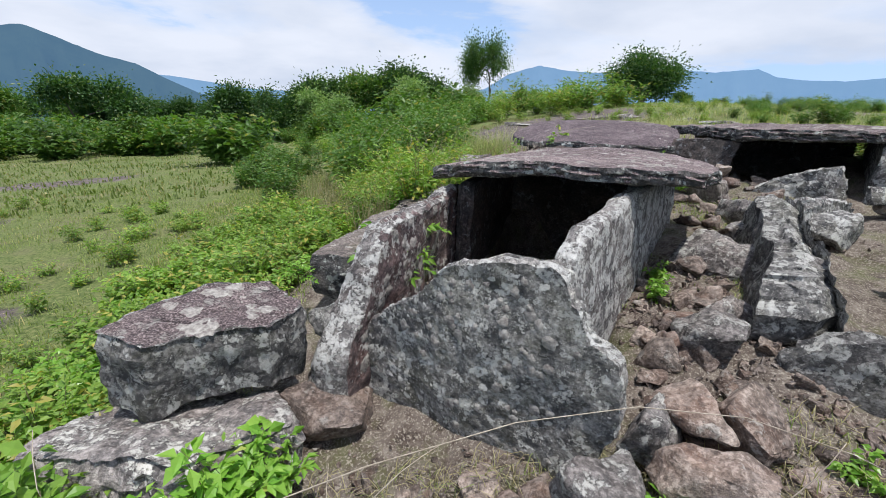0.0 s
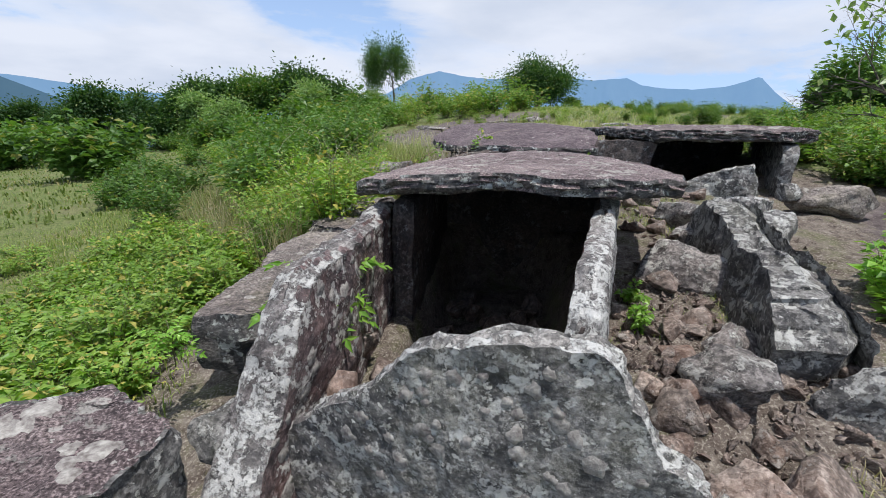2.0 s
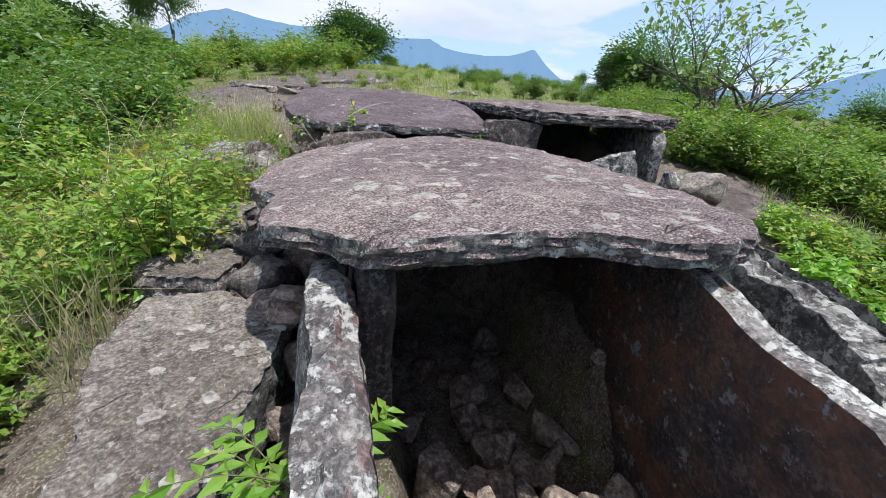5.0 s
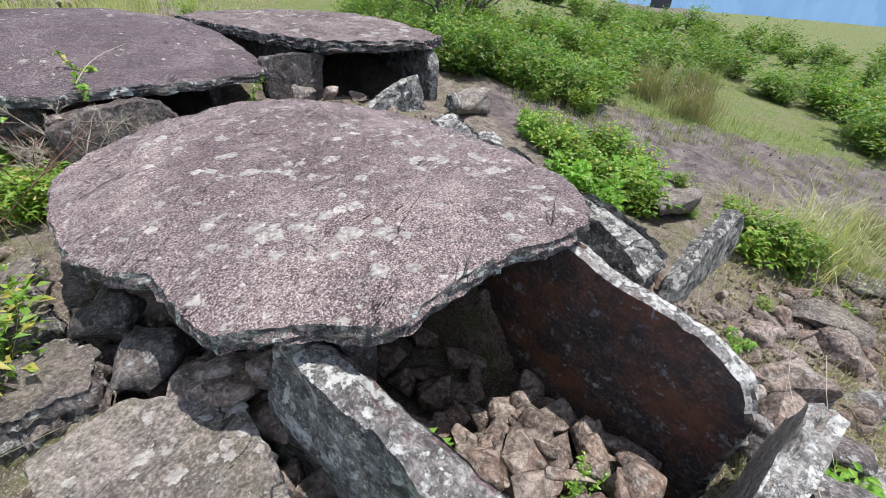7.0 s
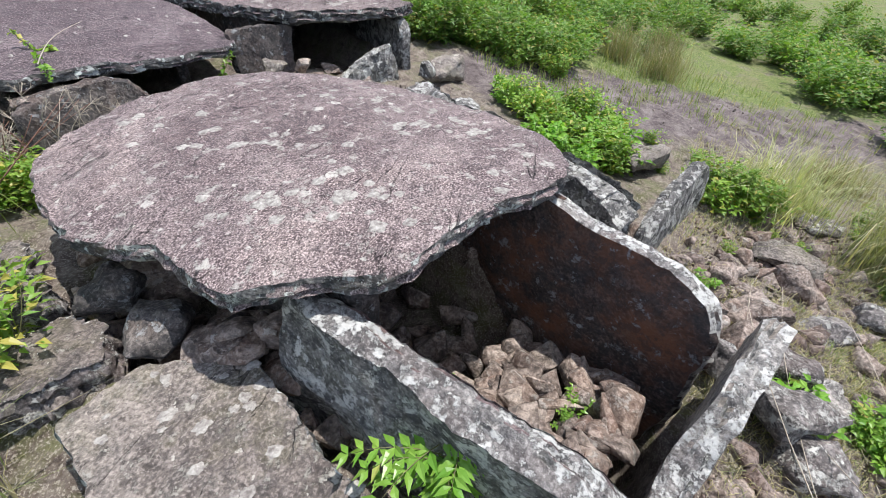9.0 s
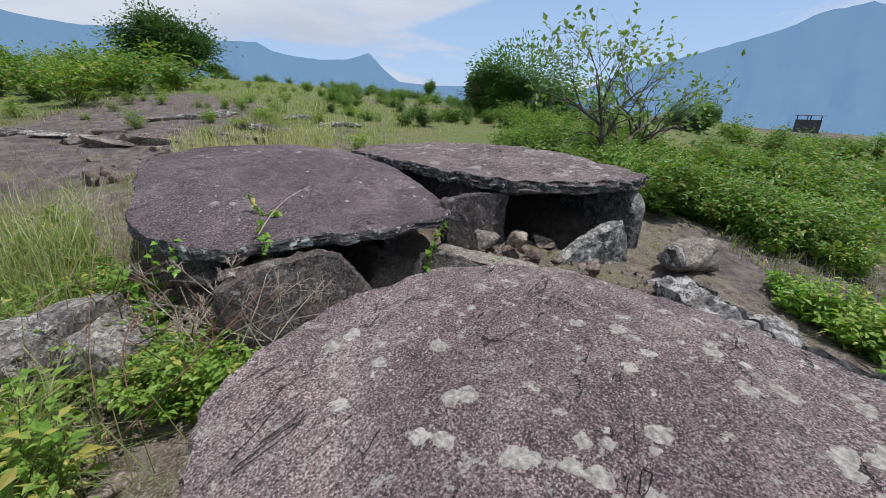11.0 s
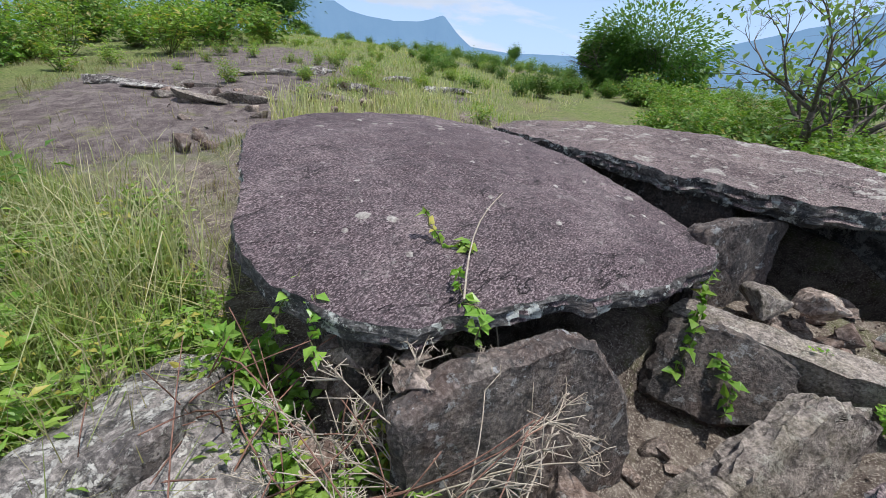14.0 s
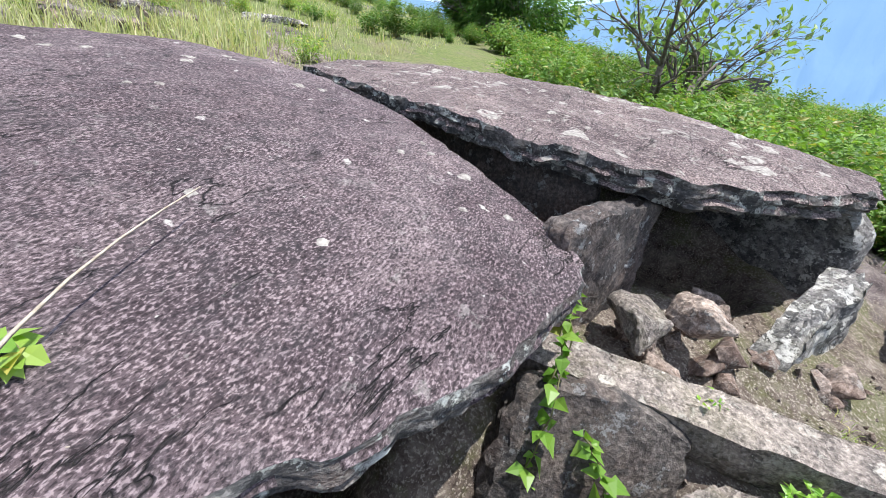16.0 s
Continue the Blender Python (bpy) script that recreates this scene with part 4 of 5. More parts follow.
# crusts on the slabs that the walk passes nearest
rosettes(end_slab, [(-0.6, 0.0), (-0.5, 0.34), (-0.14, 0.62), (0.0, 0.79), (0.44, 0.88), (0.68, 0.6), (0.6, 0.0)], lambda u, v: 0.02 * math.sin(3 * u), 8.2, 0.016, 50, 0.03, random.Random(34))
rosettes(block_stone, [(-0.34, -0.15), (-0.3, 0.06), (-0.12, 0.27), (0.12, 0.32), (0.32, 0.1), (0.24, -0.1), (-0.05, -0.17)], lambda u, v: 0.03 * v, 51.0, 0.016, 12, 0.06, random.Random(35))
rosettes(long_slab, [(-0.7, 2.76), (-0.5, 3.7), (-0.3, 4.1), (0.0, 4.0), (0.14, 3.6), (-0.34, 2.78)], lambda u, v: 0.52 + 0.02 * math.sin(2 * v), 55.0, 0.014, 26, 0.035, random.Random(36))
rosettes(red_slab, [(-0.5, 0.0), (-0.5, 0.3), (-0.18, 0.7), (0.0, 0.82), (0.66, 0.85), (0.9, 0.2)], lambda u, v: 0.0, 11.0, 0.018, 45, 0.04, random.Random(37))

# rubble that could be counted, stone by stone
RUBBLE = [chunk_mesh("rubble_stone", (0.2, 0.15 + 0.02 * (i % 3), 0.09 + 0.025 * (i % 4)), 200 + i, 10, 1, 0.022, 0.85) for i in range(14)]


def strew(n, area, seed, size, lift, label, group, name="rubble_stone"):
    """Stones strewn over an area: a function of two numbers in 0..1 that gives a place."""
    rg = random.Random(seed)
    for i in range(n):
        x, y, base = area(rg.random(), rg.random())
        k = rg.uniform(*size)
        ob = new(name, rg.choice(RUBBLE))
        ob.matrix_world = pose(x, y, (gz(x, y) if base is None else base) + lift * k * rg.uniform(0.4, 1.0), rg.uniform(-28, 28), rg.uniform(-28, 28), rg.uniform(0, 360)) @ Matrix.Diagonal((k, k * rg.uniform(0.8, 1.2), k * rg.uniform(0.8, 1.2), 1))
        tagged(ob, label, "stone", group)


for data in RUBBLE:
    data.materials.append(M_RUBBLE)


def quad(a, b, c, d, base=None):
    def at(s, t):
        x = (a[0] * (1 - s) + b[0] * s) * (1 - t) + (d[0] * (1 - s) + c[0] * s) * t
        y = (a[1] * (1 - s) + b[1] * s) * (1 - t) + (d[1] * (1 - s) + c[1] * s) * t
        return x, y, base(x, y) if callable(base) else base
    return at


def chamber_floor(x, y):
    return 0.25 - 0.3 * min(1.0, max(0.0, (0.6 * x + 0.8 * y - 1.9) / 0.9))


strew(95, quad((0.0, 2.17), (0.5, 1.93), (0.95, 2.5), (0.25, 2.75), chamber_floor), 5, (0.55, 1.35), 0.06, "broken reddish-brown stone filling the chamber mouth", "rubble in the chamber", "chamber_stone")
strew(24, quad((0.3, 2.8), (1.0, 2.6), (1.5, 3.7), (0.8, 3.9), chamber_floor), 6, (0.7, 1.4), 0.03, "broken stone on the chamber floor", "rubble in the chamber", "chamber_stone")
strew(34, quad((0.05, 3.55), (0.3, 3.4), (0.6, 4.6), (0.22, 4.6), lambda x, y: 0.42 + 0.1 * math.sin(9 * x + 5 * y)), 7, (0.8, 1.7), 0.02, "dark stone packed under the capstone rim", "packing stones", "packing_stone")
strew(20, quad((-0.28, 2.5), (-0.12, 2.4), (0.16, 3.3), (0.0, 3.4), lambda x, y: 0.28), 8, (0.6, 1.2), 0.02, "dark stone packed behind the side slab", "packing stones", "packing_stone")
strew(120, quad((0.75, 1.0), (1.7, 1.2), (2.3, 3.2), (1.3, 2.9)), 9, (0.2, 0.9), 0.03, "brown stone of the rubble bank", "rubble bank")
strew(12, quad((0.85, 1.2), (1.6, 1.3), (2.4, 3.3), (1.4, 3.0)), 17, (0.8, 1.6), 0.02, "brown stone of the rubble bank", "rubble bank")
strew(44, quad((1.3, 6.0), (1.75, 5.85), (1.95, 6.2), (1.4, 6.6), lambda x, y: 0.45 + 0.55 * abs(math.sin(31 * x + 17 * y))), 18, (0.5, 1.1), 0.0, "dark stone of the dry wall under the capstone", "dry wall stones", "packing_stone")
strew(44, quad((2.0, 3.2), (3.0, 3.0), (3.9, 3.9), (2.6, 4.6)), 10, (0.3, 1.1), 0.03, "brown stone of the rubble bank", "rubble bank")
strew(80, quad((0.7, 0.6), (2.2, -0.6), (3.6, 0.8), (1.6, 1.5)), 11, (0.2, 1.3), 0.0, "stone bedded in the dry slope", "slope stones", "field_stone")
strew(60, quad((0.35, 1.2), (1.5, -0.1), (2.3, 0.3), (1.7, 1.4)), 20, (0.2, 1.1), 0.0, "stone bedded in the dry slope", "slope stones", "field_stone")
strew(40, quad((-0.1, 0.7), (0.7, 0.0), (1.4, 0.4), (0.5, 1.2)), 22, (0.3, 1.1), 0.0, "stone bedded in the dry slope", "slope stones", "field_stone")
strew(26, quad((-0.7, 1.1), (0.6, 1.0), (0.5, 1.5), (-0.5, 1.8)), 12, (0.3, 1.0), 0.02, "stone at the foot of the end slab", "slope stones", "field_stone")
strew(36, quad((1.3, 5.5), (1.75, 5.9), (1.35, 6.9), (0.7, 6.6)), 13, (0.5, 1.3), 0.03, "stone heaped before the second tomb", "heap stones", "heap_stone")
strew(30, quad((2.9, 4.7), (3.6, 4.3), (3.9, 4.9), (3.1, 5.3)), 14, (0.4, 1.2), 0.03, "broken stone between the tombs", "heap stones", "heap_stone")
strew(26, quad((1.45, 5.25), (2.2, 4.9), (2.6, 5.25), (1.8, 5.62)), 19, (0.3, 0.8), 0.03, "broken stone between the tombs", "heap stones", "heap_stone")
strew(24, quad((-0.5, 4.6), (0.6, 4.9), (0.9, 6.1), (-0.3, 6.0)), 15, (0.5, 1.4), 0.02, "stone half hidden among weeds", "heap stones", "heap_stone")
for i in range(16):
    rg = random.Random(900 + i)
    x, y = 2.6 + 4.6 * rg.random(), 9.6 + 3.6 * rg.random()
    chunk("rock_ledge", (rg.uniform(0.5, 1.2), rg.uniform(0.25, 0.5), rg.uniform(0.1, 0.2)), (x, y, gz(x, y) + 0.02), (rg.gauss(0, 4), rg.gauss(0, 4), -35 + rg.gauss(0, 14)), M_SLAB if i % 2 else M_BOULDER, 900 + i, "flat ledge of bedrock breaking the turf", "rock ledge", cuts=2)
strew(30, quad((1.5, 9.6), (4.0, 9.0), (6.5, 11.0), (3.0, 12.6)), 16, (0.6, 1.9), 0.03, "flat stone on the bare hillside", "hillside stones", "field_stone")

# small loose stones past counting
def gravel():
    rg = np.random.default_rng(4)
    base = [chunk_mesh("pebble", (1, 0.75, 0.5), 400 + i, 9, 0, 0, 0.4) for i in range(5)]
    shapes = [(np.array([v.co[:] for v in b.vertices]), [tuple(f.vertices) for f in b.polygons]) for b in base]
    for b in base:
        bpy.data.meshes.remove(b)
    verts, faces, n = [], [], 0
    zones = [(1800, (0.7, 1.0), (1.7, 1.1), (2.3, 3.2), (1.2, 2.8)), (420, (2.0, 3.2), (3.2, 2.9), (3.9, 4.2), (2.6, 4.6)), (2200, (0.2, 0.4), (2.4, -0.9), (4.2, 0.6), (1.2, 1.5)),
             (260, (-0.9, 0.9), (0.8, 0.8), (0.6, 1.5), (-0.5, 2.0)), (160, (2.3, 4.7), (3.6, 4.2), (3.9, 4.9), (3.0, 5.5)), (120, (0.6, 5.9), (1.7, 5.7), (1.3, 6.6), (0.4, 6.8)), (130, (-0.2, 2.1), (0.4, 1.8), (1.0, 2.6), (0.2, 2.9)), (220, (1.5, 9.6), (4.5, 9.0), (7.0, 12.0), (3.0, 13.6)), (240, (4.4, 2.6), (5.6, 2.6), (6.5, -1.5), (4.4, -1.5))]
    for count, a, b, c, d in zones:
        at = quad(a, b, c, d)
        for _ in range(count):
            x, y, _z = at(rg.random(), rg.random())
            k = 0.016 + 0.05 * rg.random() ** 2.5
            co, fs = shapes[rg.integers(5)]
            rot = np.array(Euler(rg.uniform(0, 6.28, 3)).to_matrix())
            z = gz(x, y)
            verts.append(co @ rot.T * k * rg.uniform(0.7, 1.3, 3) + (x, y, z + 0.12 * k))
            faces.extend(tuple(i + n for i in f) for f in fs)
            n += len(co)
    return tagged(part("gravel", mesh_from("gravel", np.concatenate(verts).tolist(), faces, False), M_RUBBLE), "scattered brown gravel and stone chips", "gravel", kind="stuff")


gravel()


# ---- plants ----
def leaf_mesh(name, base, aim, length, width, fold, seed, pointed=0.45, simple=False):
    """Folded leaves, each an island of its own, from arrays of places, directions and sizes."""
    rg = np.random.default_rng(seed)
    n = len(base)
    aim = aim / np.linalg.norm(aim, axis=1, keepdims=True)
    ref = rg.normal(0, 0.45, (n, 3)) + (0, 0, 1)
    side = np.cross(aim, ref)
    side /= np.linalg.norm(side, axis=1, keepdims=True) + 1e-9
    face = np.cross(side, aim)
    L, Wd = length[:, None], width[:, None]
    tip = base + aim * L - face * L * 0.18
    mid = base + aim * L * pointed
    v = np.stack([base, mid + side * Wd / 2 + face * Wd * fold, tip, mid - side * Wd / 2 + face * Wd * fold, mid], 1).reshape(-1, 3)
    if simple:
        v = v.reshape(-1, 5, 3)[:, :4].reshape(-1, 3)
        data = bpy.data.meshes.new(name)
        data.from_pydata(v.tolist(), [], (np.arange(n)[:, None] * 4 + (0, 1, 2, 3)).tolist())
        return data
    i = np.arange(n)[:, None] * 5
    f = np.concatenate([i + (0, 1, 4), i + (1, 2, 4), i + (4, 2, 3), i + (0, 4, 3)], 1).reshape(-1, 3)
    data = bpy.data.meshes.new(name)
    data.from_pydata(v.tolist(), [], f.tolist())
    return data


def tube_mesh(name, lines, sides=4):
    """Tapered stems: each line is a list of (point, radius)."""
    verts, faces = [], []
    for line in lines:
        start = len(verts)
        for k, (p, r) in enumerate(line):
            d = (line[min(k + 1, len(line) - 1)][0] - line[max(k - 1, 0)][0])
            d = d.normalized() if d.length > 1e-6 else Vector((0, 0, 1))
            a = d.orthogonal().normalized()
            b = d.cross(a)
            for j in range(sides):
                t = 2 * math.pi * j / sides
                verts.append(p + (a * math.cos(t) + b * math.sin(t)) * r)
        for k in range(len(line) - 1):
            for j in range(sides):
                a, b = start + k * sides + j, start + k * sides + (j + 1) % sides
                faces.append((a, b, b + sides, a + sides))
        verts.append(line[-1][0])
        tip = len(verts) - 1
        last = start + (len(line) - 1) * sides
        for j in range(sides):
            faces.append((last + j, last + (j + 1) % sides, tip))
    return mesh_from(name, [v[:] for v in verts], faces)


def herb(name, seed, height, spread, stems, per, leaf, wide, mat, label, category, stem_mat=None, bare=0.15, droop=0.0, side_twigs=0):
    """A leafy plant: stems from one root, leaves in all directions along them."""
    rg = random.Random(seed)
    lines, base, aim, size = [], [], [], []
    for s in range(stems):
        az = rg.uniform(0, 6.283)
        out = rg.random() ** 0.6 * spread
        hgt = height * rg.uniform(0.55, 1.0) * (1 - 0.35 * (out / max(spread, 1e-3)) ** 2)
        bend = Vector((rg.gauss(0, 1), rg.gauss(0, 1), 0)) * 0.12 * height
        line = []
        for k in range(6):
            f = k / 5
            p = Vector((math.cos(az) * out * f ** 0.8, math.sin(az) * out * f ** 0.8, hgt * f)) + bend * f * f - Vector((0, 0, droop * height * f ** 3))
            line.append((p, max(0.0012, 0.006 * height ** 0.5 * (1 - 0.8 * f))))
        lines.append(line)
        for q in range(per):
            f = bare + (1 - bare) * rg.random() ** 0.75
            k = min(4, int(f * 5))
            p = line[k][0].lerp(line[k + 1][0], f * 5 - k)
            a = rg.uniform(0, 6.283)
            d = Vector((math.cos(a), math.sin(a), rg.uniform(-0.25, 0.7)))
            reach = side_twigs * height * rg.random()
            base.append(p + d * reach)
            aim.append(d + Vector((0, 0, rg.uniform(-0.3, 0.2))))
            size.append(leaf * rg.uniform(0.5, 1.15) * (1.1 - 0.35 * f))
    size = np.array(size)
    root = new(name)
    tagged(part("stem", tube_mesh("stem", lines, 3), stem_mat or M_STEM, root), kind="stuff")
    tagged(part("foliage", leaf_mesh("foliage", np.array([b[:] for b in base]), np.array([a[:] for a in aim]), size, size * wide, 0.18, seed), mat, root), kind="stuff")
    return tagged(root, label, category)


def limb(rg, p, d, length, radius, depth, lines, tips, spread, gravity=0.0, splits=(2, 3), twist=0.35):
    line, n = [], 4
    for k in range(n + 1):
        line.append((p.copy(), radius * (1 - 0.45 * k / n)))
        if k < n:
            d = (d + Vector((rg.gauss(0, 1), rg.gauss(0, 1), rg.gauss(0, 1))) * twist * 0.3 - Vector((0, 0, gravity * 0.1))).normalized()
            p = p + d * (length / n)
    lines.append(line)
    if depth == 0:
        tips.append((p, d))
        return
    if depth <= 2:
        tips.append((p, d))
    for _ in range(rg.randint(*splits)):
        az = Vector((rg.gauss(0, 1), rg.gauss(0, 1), rg.gauss(0, 0.6)))
        nd = (d + az.normalized() * spread * rg.uniform(0.6, 1.2)).normalized()
        at = line[rg.randint(2, n)]
        limb(rg, at[0].copy(), nd, length * rg.uniform(0.6, 0.85), at[1] * 0.72, depth - 1, lines, tips, spread, gravity, splits, twist)


def tree(name, seed, height, trunk_r, depth, leaves, leaf, clump, mat, label, spread=0.75, trunk=0.35, lean=(0, 0, 1), splits=(2, 3), category="tree", wide=0.6, stems=1, gravity=0.0, squash=0.75, simple=True, dome=None):
    rg = random.Random(seed)
    lines, tips = [], []
    for s in range(stems):
        d = Vector(lean) + Vector((rg.gauss(0, 1), rg.gauss(0, 1), 0)) * (0.06 if stems == 1 else 0.5)
        limb(rg, Vector((rg.gauss(0, 0.04) * stems, rg.gauss(0, 0.04) * stems, -0.15)), d.normalized(), height * trunk, trunk_r, depth, lines, tips, spread, gravity, splits)
    top = max(p.z for p, _ in tips)
    k = height / max(top + clump * 0.5, 0.1)
    lines = [[(p * k, r) for p, r in line] for line in lines]
    rn = np.random.default_rng(seed)
    pts = np.array([p[:] for p, _ in tips]) * k
    pick = rn.integers(0, len(pts), leaves)
    off = rn.normal(0, 1, (leaves, 3)) * clump * rn.random((leaves, 1)) ** 0.4 * (0.55, 0.55, 0.55 * squash)
    base = pts[pick] + off
    if dome:
        # a clipped, uneven dome
        heart = np.array((0, 0, dome[2]))
        v = (base - heart) / (dome[0], dome[0], dome[1])
        far = np.linalg.norm(v, axis=1, keepdims=True) + 1e-6
        a = np.arctan2(v[:, 1:2], v[:, 0:1])
        lim = 0.92 + 0.07 * np.sin(4 * a + 3 * v[:, 2:3]) + 0.06 * np.sin(9 * a - 5 * v[:, 2:3])
        want = lim * rn.random((leaves, 1)) ** 0.3
        base = np.where((far > lim) | (rn.random((leaves, 1)) < 0.6), heart + v / far * want * (dome[0], dome[0], dome[1]), base)
        off = base - heart
    aim = off + rn.normal(0, 0.4, (leaves, 3)) * clump + (0, 0, 0.05)
    size = leaf * rn.uniform(0.55, 1.2, leaves)
    root = new(name)
    part("trunk", tube_mesh("trunk", lines, 5), M_BARK, root)
    tagged(part("crown", leaf_mesh("crown", base, aim, size, size * wide, 0.15, seed, 0.45, simple), mat, root), kind="stuff")
    return tagged(root, label, category)


def blades(name, places, length, width, lean, mat, seed, label, category="grass", kind="stuff"):
    """Grass: bent blades of three faces, one joined object."""
    rg = np.random.default_rng(seed)
    p = np.asarray(places, float)
    n = len(p)
    a = rg.uniform(0, 2 * np.pi, n)
    d = np.stack([np.cos(a), np.sin(a), 0 * a], -1)
    s = np.stack([-np.sin(a), np.cos(a), 0 * a], -1)
    L = (length * rg.uniform(0.45, 1.15, n))[:, None]
    ln = (np.abs(rg.normal(lean, lean * 0.6 + 0.05, n)))[:, None]
    w = width * rg.uniform(0.6, 1.2, (n, 1))
    mid = p + d * L * ln * 0.30 + (0, 0, 1) * L * 0.55
    tip = p + d * L * ln * 1.0 + (0, 0, 1) * L * np.clip(0.98 - 0.45 * ln, 0.25, 1)
    v = np.stack([p - s * w, p + s * w, mid + s * w * 0.7, mid - s * w * 0.7, tip], 1).reshape(-1, 3)
    i = np.arange(n)[:, None] * 5
    f = np.concatenate([i + (0, 1, 2), i + (0, 2, 3), i + (3, 2, 4)], 1).reshape(-1, 3)
    data = bpy.data.meshes.new(name)
    data.from_pydata(v.tolist(), [], f.tolist())
    return tagged(part(name, data, mat), label, category, kind=kind)


LANE = [(0.0, 0.3), (-0.2, 1.4), (-0.8, 2.6), (-0.5, 3.3), (0.4, 4.6), (0.7, 5.4), (1.7, 5.5)]
LONG_SLAB = [(-0.75, 2.65), (-0.55, 3.3), (-0.5, 3.75), (-0.3, 4.15), (0.2, 4.0), (0.2, 3.0), (-0.3, 2.0), (-0.6, 2.6)]


def clear(x, y, room=0.45):
    """Room to walk, and bare stone."""
    if any(inside(x, y, c) for c in (CAP_1, CAP_2, CAP_3, LONG_SLAB)):
        return False
    if inside(x, y, [(-0.5, 1.4), (0.9, 1.1), (1.9, 2.6), (0.2, 3.2)]):
        return False
    return all(along(x, y, *a, *b) > room for a, b in zip(LANE, LANE[1:]))


def scatter(models, n, at, seed, scale, group, room=0.45, sink=0.03):
    rg = random.Random(seed)
    for _ in range(n):
        x, y, _z = at(rg.random(), rg.random())
        if not clear(x, y, room):
            continue
        k = rg.uniform(*scale)
        ob = copy_thing(rg.choice(models), pose(x, y, gz(x, y) - sink, rg.gauss(0, 5), rg.gauss(0, 5), rg.uniform(0, 360)) @ Matrix.Diagonal((k, k, k * rg.uniform(0.85, 1.15), 1)))
        tagged(ob, group=group)


def models(kind, count, **kw):
    return [kind(seed=kw["first"] + i, **{k: v for k, v in kw.items() if k != "first"}) for i in range(count)]


weeds = models(herb, 5, first=500, name="weed", height=0.55, spread=0.3, stems=13, per=26, leaf=0.10, wide=0.55, mat=L_WEED, label="leafy bright green weed in full sun", category="weed", side_twigs=0.10)
broad = models(herb, 4, first=520, name="broadleaf_weed", height=0.42, spread=0.26, stems=9, per=20, leaf=0.125, wide=0.6, mat=L_BRIGHT, label="bright green broad-leaved weed", category="weed", side_twigs=0.08)
scrubs = models(herb, 5, first=540, name="shrub", height=1.15, spread=0.62, stems=24, per=46, leaf=0.135, wide=0.5, mat=L_SHRUB, label="dense green shrub of the hillside", category="shrub", side_twigs=0.16, bare=0.1)
pales = models(herb, 3, first=560, name="shrub", height=1.0, spread=0.5, stems=20, per=34, leaf=0.115, wide=0.42, mat=L_WEED, label="yellow-green shrub with thin stems", category="shrub", side_twigs=0.13, bare=0.2)
farbush = models(herb, 4, first=580, name="bush", height=2.0, spread=1.5, stems=34, per=52, leaf=0.34, wide=0.6, mat=L_SHRUB, label="rounded green bush on the far side of the field", category="bush", side_twigs=0.2, bare=0.05)
herbs = models(herb, 4, first=600, name="leafy_herb", height=0.6, spread=0.3, stems=14, per=24, leaf=0.095, wide=0.48, mat=L_WEED, label="yellow-green leafy herb with thin stems", category="weed", side_twigs=0.12)
thicket = models(herb, 4, first=620, name="scrub_bush", height=1.0, spread=0.7, stems=26, per=42, leaf=0.14, wide=0.5, mat=L_SCRUB, label="low sunlit green scrub bush", category="shrub", side_twigs=0.16, bare=0.1)

# beds of weeds and scrub beside the tombs
scatter(weeds + broad, 90, quad((-1.0, 1.2), (-0.95, 2.6), (-2.5, 3.9), (-2.1, 1.7)), 21, (0.45, 0.8), "weeds beside the tombs")
scatter(weeds + herbs, 120, quad((-0.85, 2.6), (-0.75, 4.3), (-2.2, 6.8), (-2.6, 3.9)), 22, (0.5, 0.85), "weeds beside the tombs")
scatter(herbs + broad + pales, 95, quad((-0.6, 4.3), (0.25, 5.0), (0.9, 8.4), (-1.6, 8.0)), 23, (0.5, 0.9), "weeds beside the tombs", 0.5)
scatter(herbs + broad, 60, quad((0.1, 6.1), (1.15, 6.3), (1.5, 8.6), (-0.4, 8.4)), 37, (0.4, 0.8), "weeds beside the tombs", 0.5)
scatter(scrubs + pales, 110, quad((-1.5, 6.6), (0.4, 8.6), (0.8, 14.5), (-2.8, 13.0)), 24, (0.7, 1.15), "scrub on the slope")
scatter(scrubs, 12, quad((-4.0, 8.5), (-2.2, 7.0), (-2.8, 9.6), (-4.5, 10.5)), 25, (0.5, 0.9), "scrub on the slope")
scatter(thicket + herbs, 110, quad((5.2, 2.2), (5.7, 4.3), (10.5, 6.4), (10.5, 1.0)), 26, (0.5, 0.8), "scrub below the slope")
scatter(thicket + herbs, 80, quad((5.0, 3.6), (6.3, 6.5), (13, 9.0), (11, 4.8)), 27, (0.45, 0.75), "scrub below the slope")
scatter(weeds + broad, 42, quad((2.7, 1.7), (3.2, 2.4), (4.4, 3.1), (4.0, 1.6)), 28, (0.5, 0.85), "weeds beside the tombs")
scatter(thicket, 60, quad((7, -4), (8, 1.5), (20, 3), (20, -9)), 29, (0.6, 1.1), "scrub below the slope")
scatter(pales, 60, quad((4.4, 8.2), (3.0, 15.5), (12, 26), (14, 12)), 30, (0.25, 0.5), "weeds on the hillside")
scatter(herbs, 40, quad((-1.9, 1.2), (-2.2, 5), (-5.5, 9), (-5, 2.5)), 57, (0.3, 0.65), "weeds in the pasture")
scatter(herbs, 20, quad((-4, 2), (-9, 4), (-12, 14), (-4, 8)), 31, (0.3, 0.6), "weeds in the pasture")
scatter(thicket + pales, 80, quad((-1, 14), (8, 18), (14, 44), (-4, 40)), 32, (0.9, 1.7), "scrub on the slope")
scatter(scrubs, 70, quad((7, 8), (9, 14), (22, 24), (20, 10)), 56, (0.3, 0.6), "weeds on the hillside")
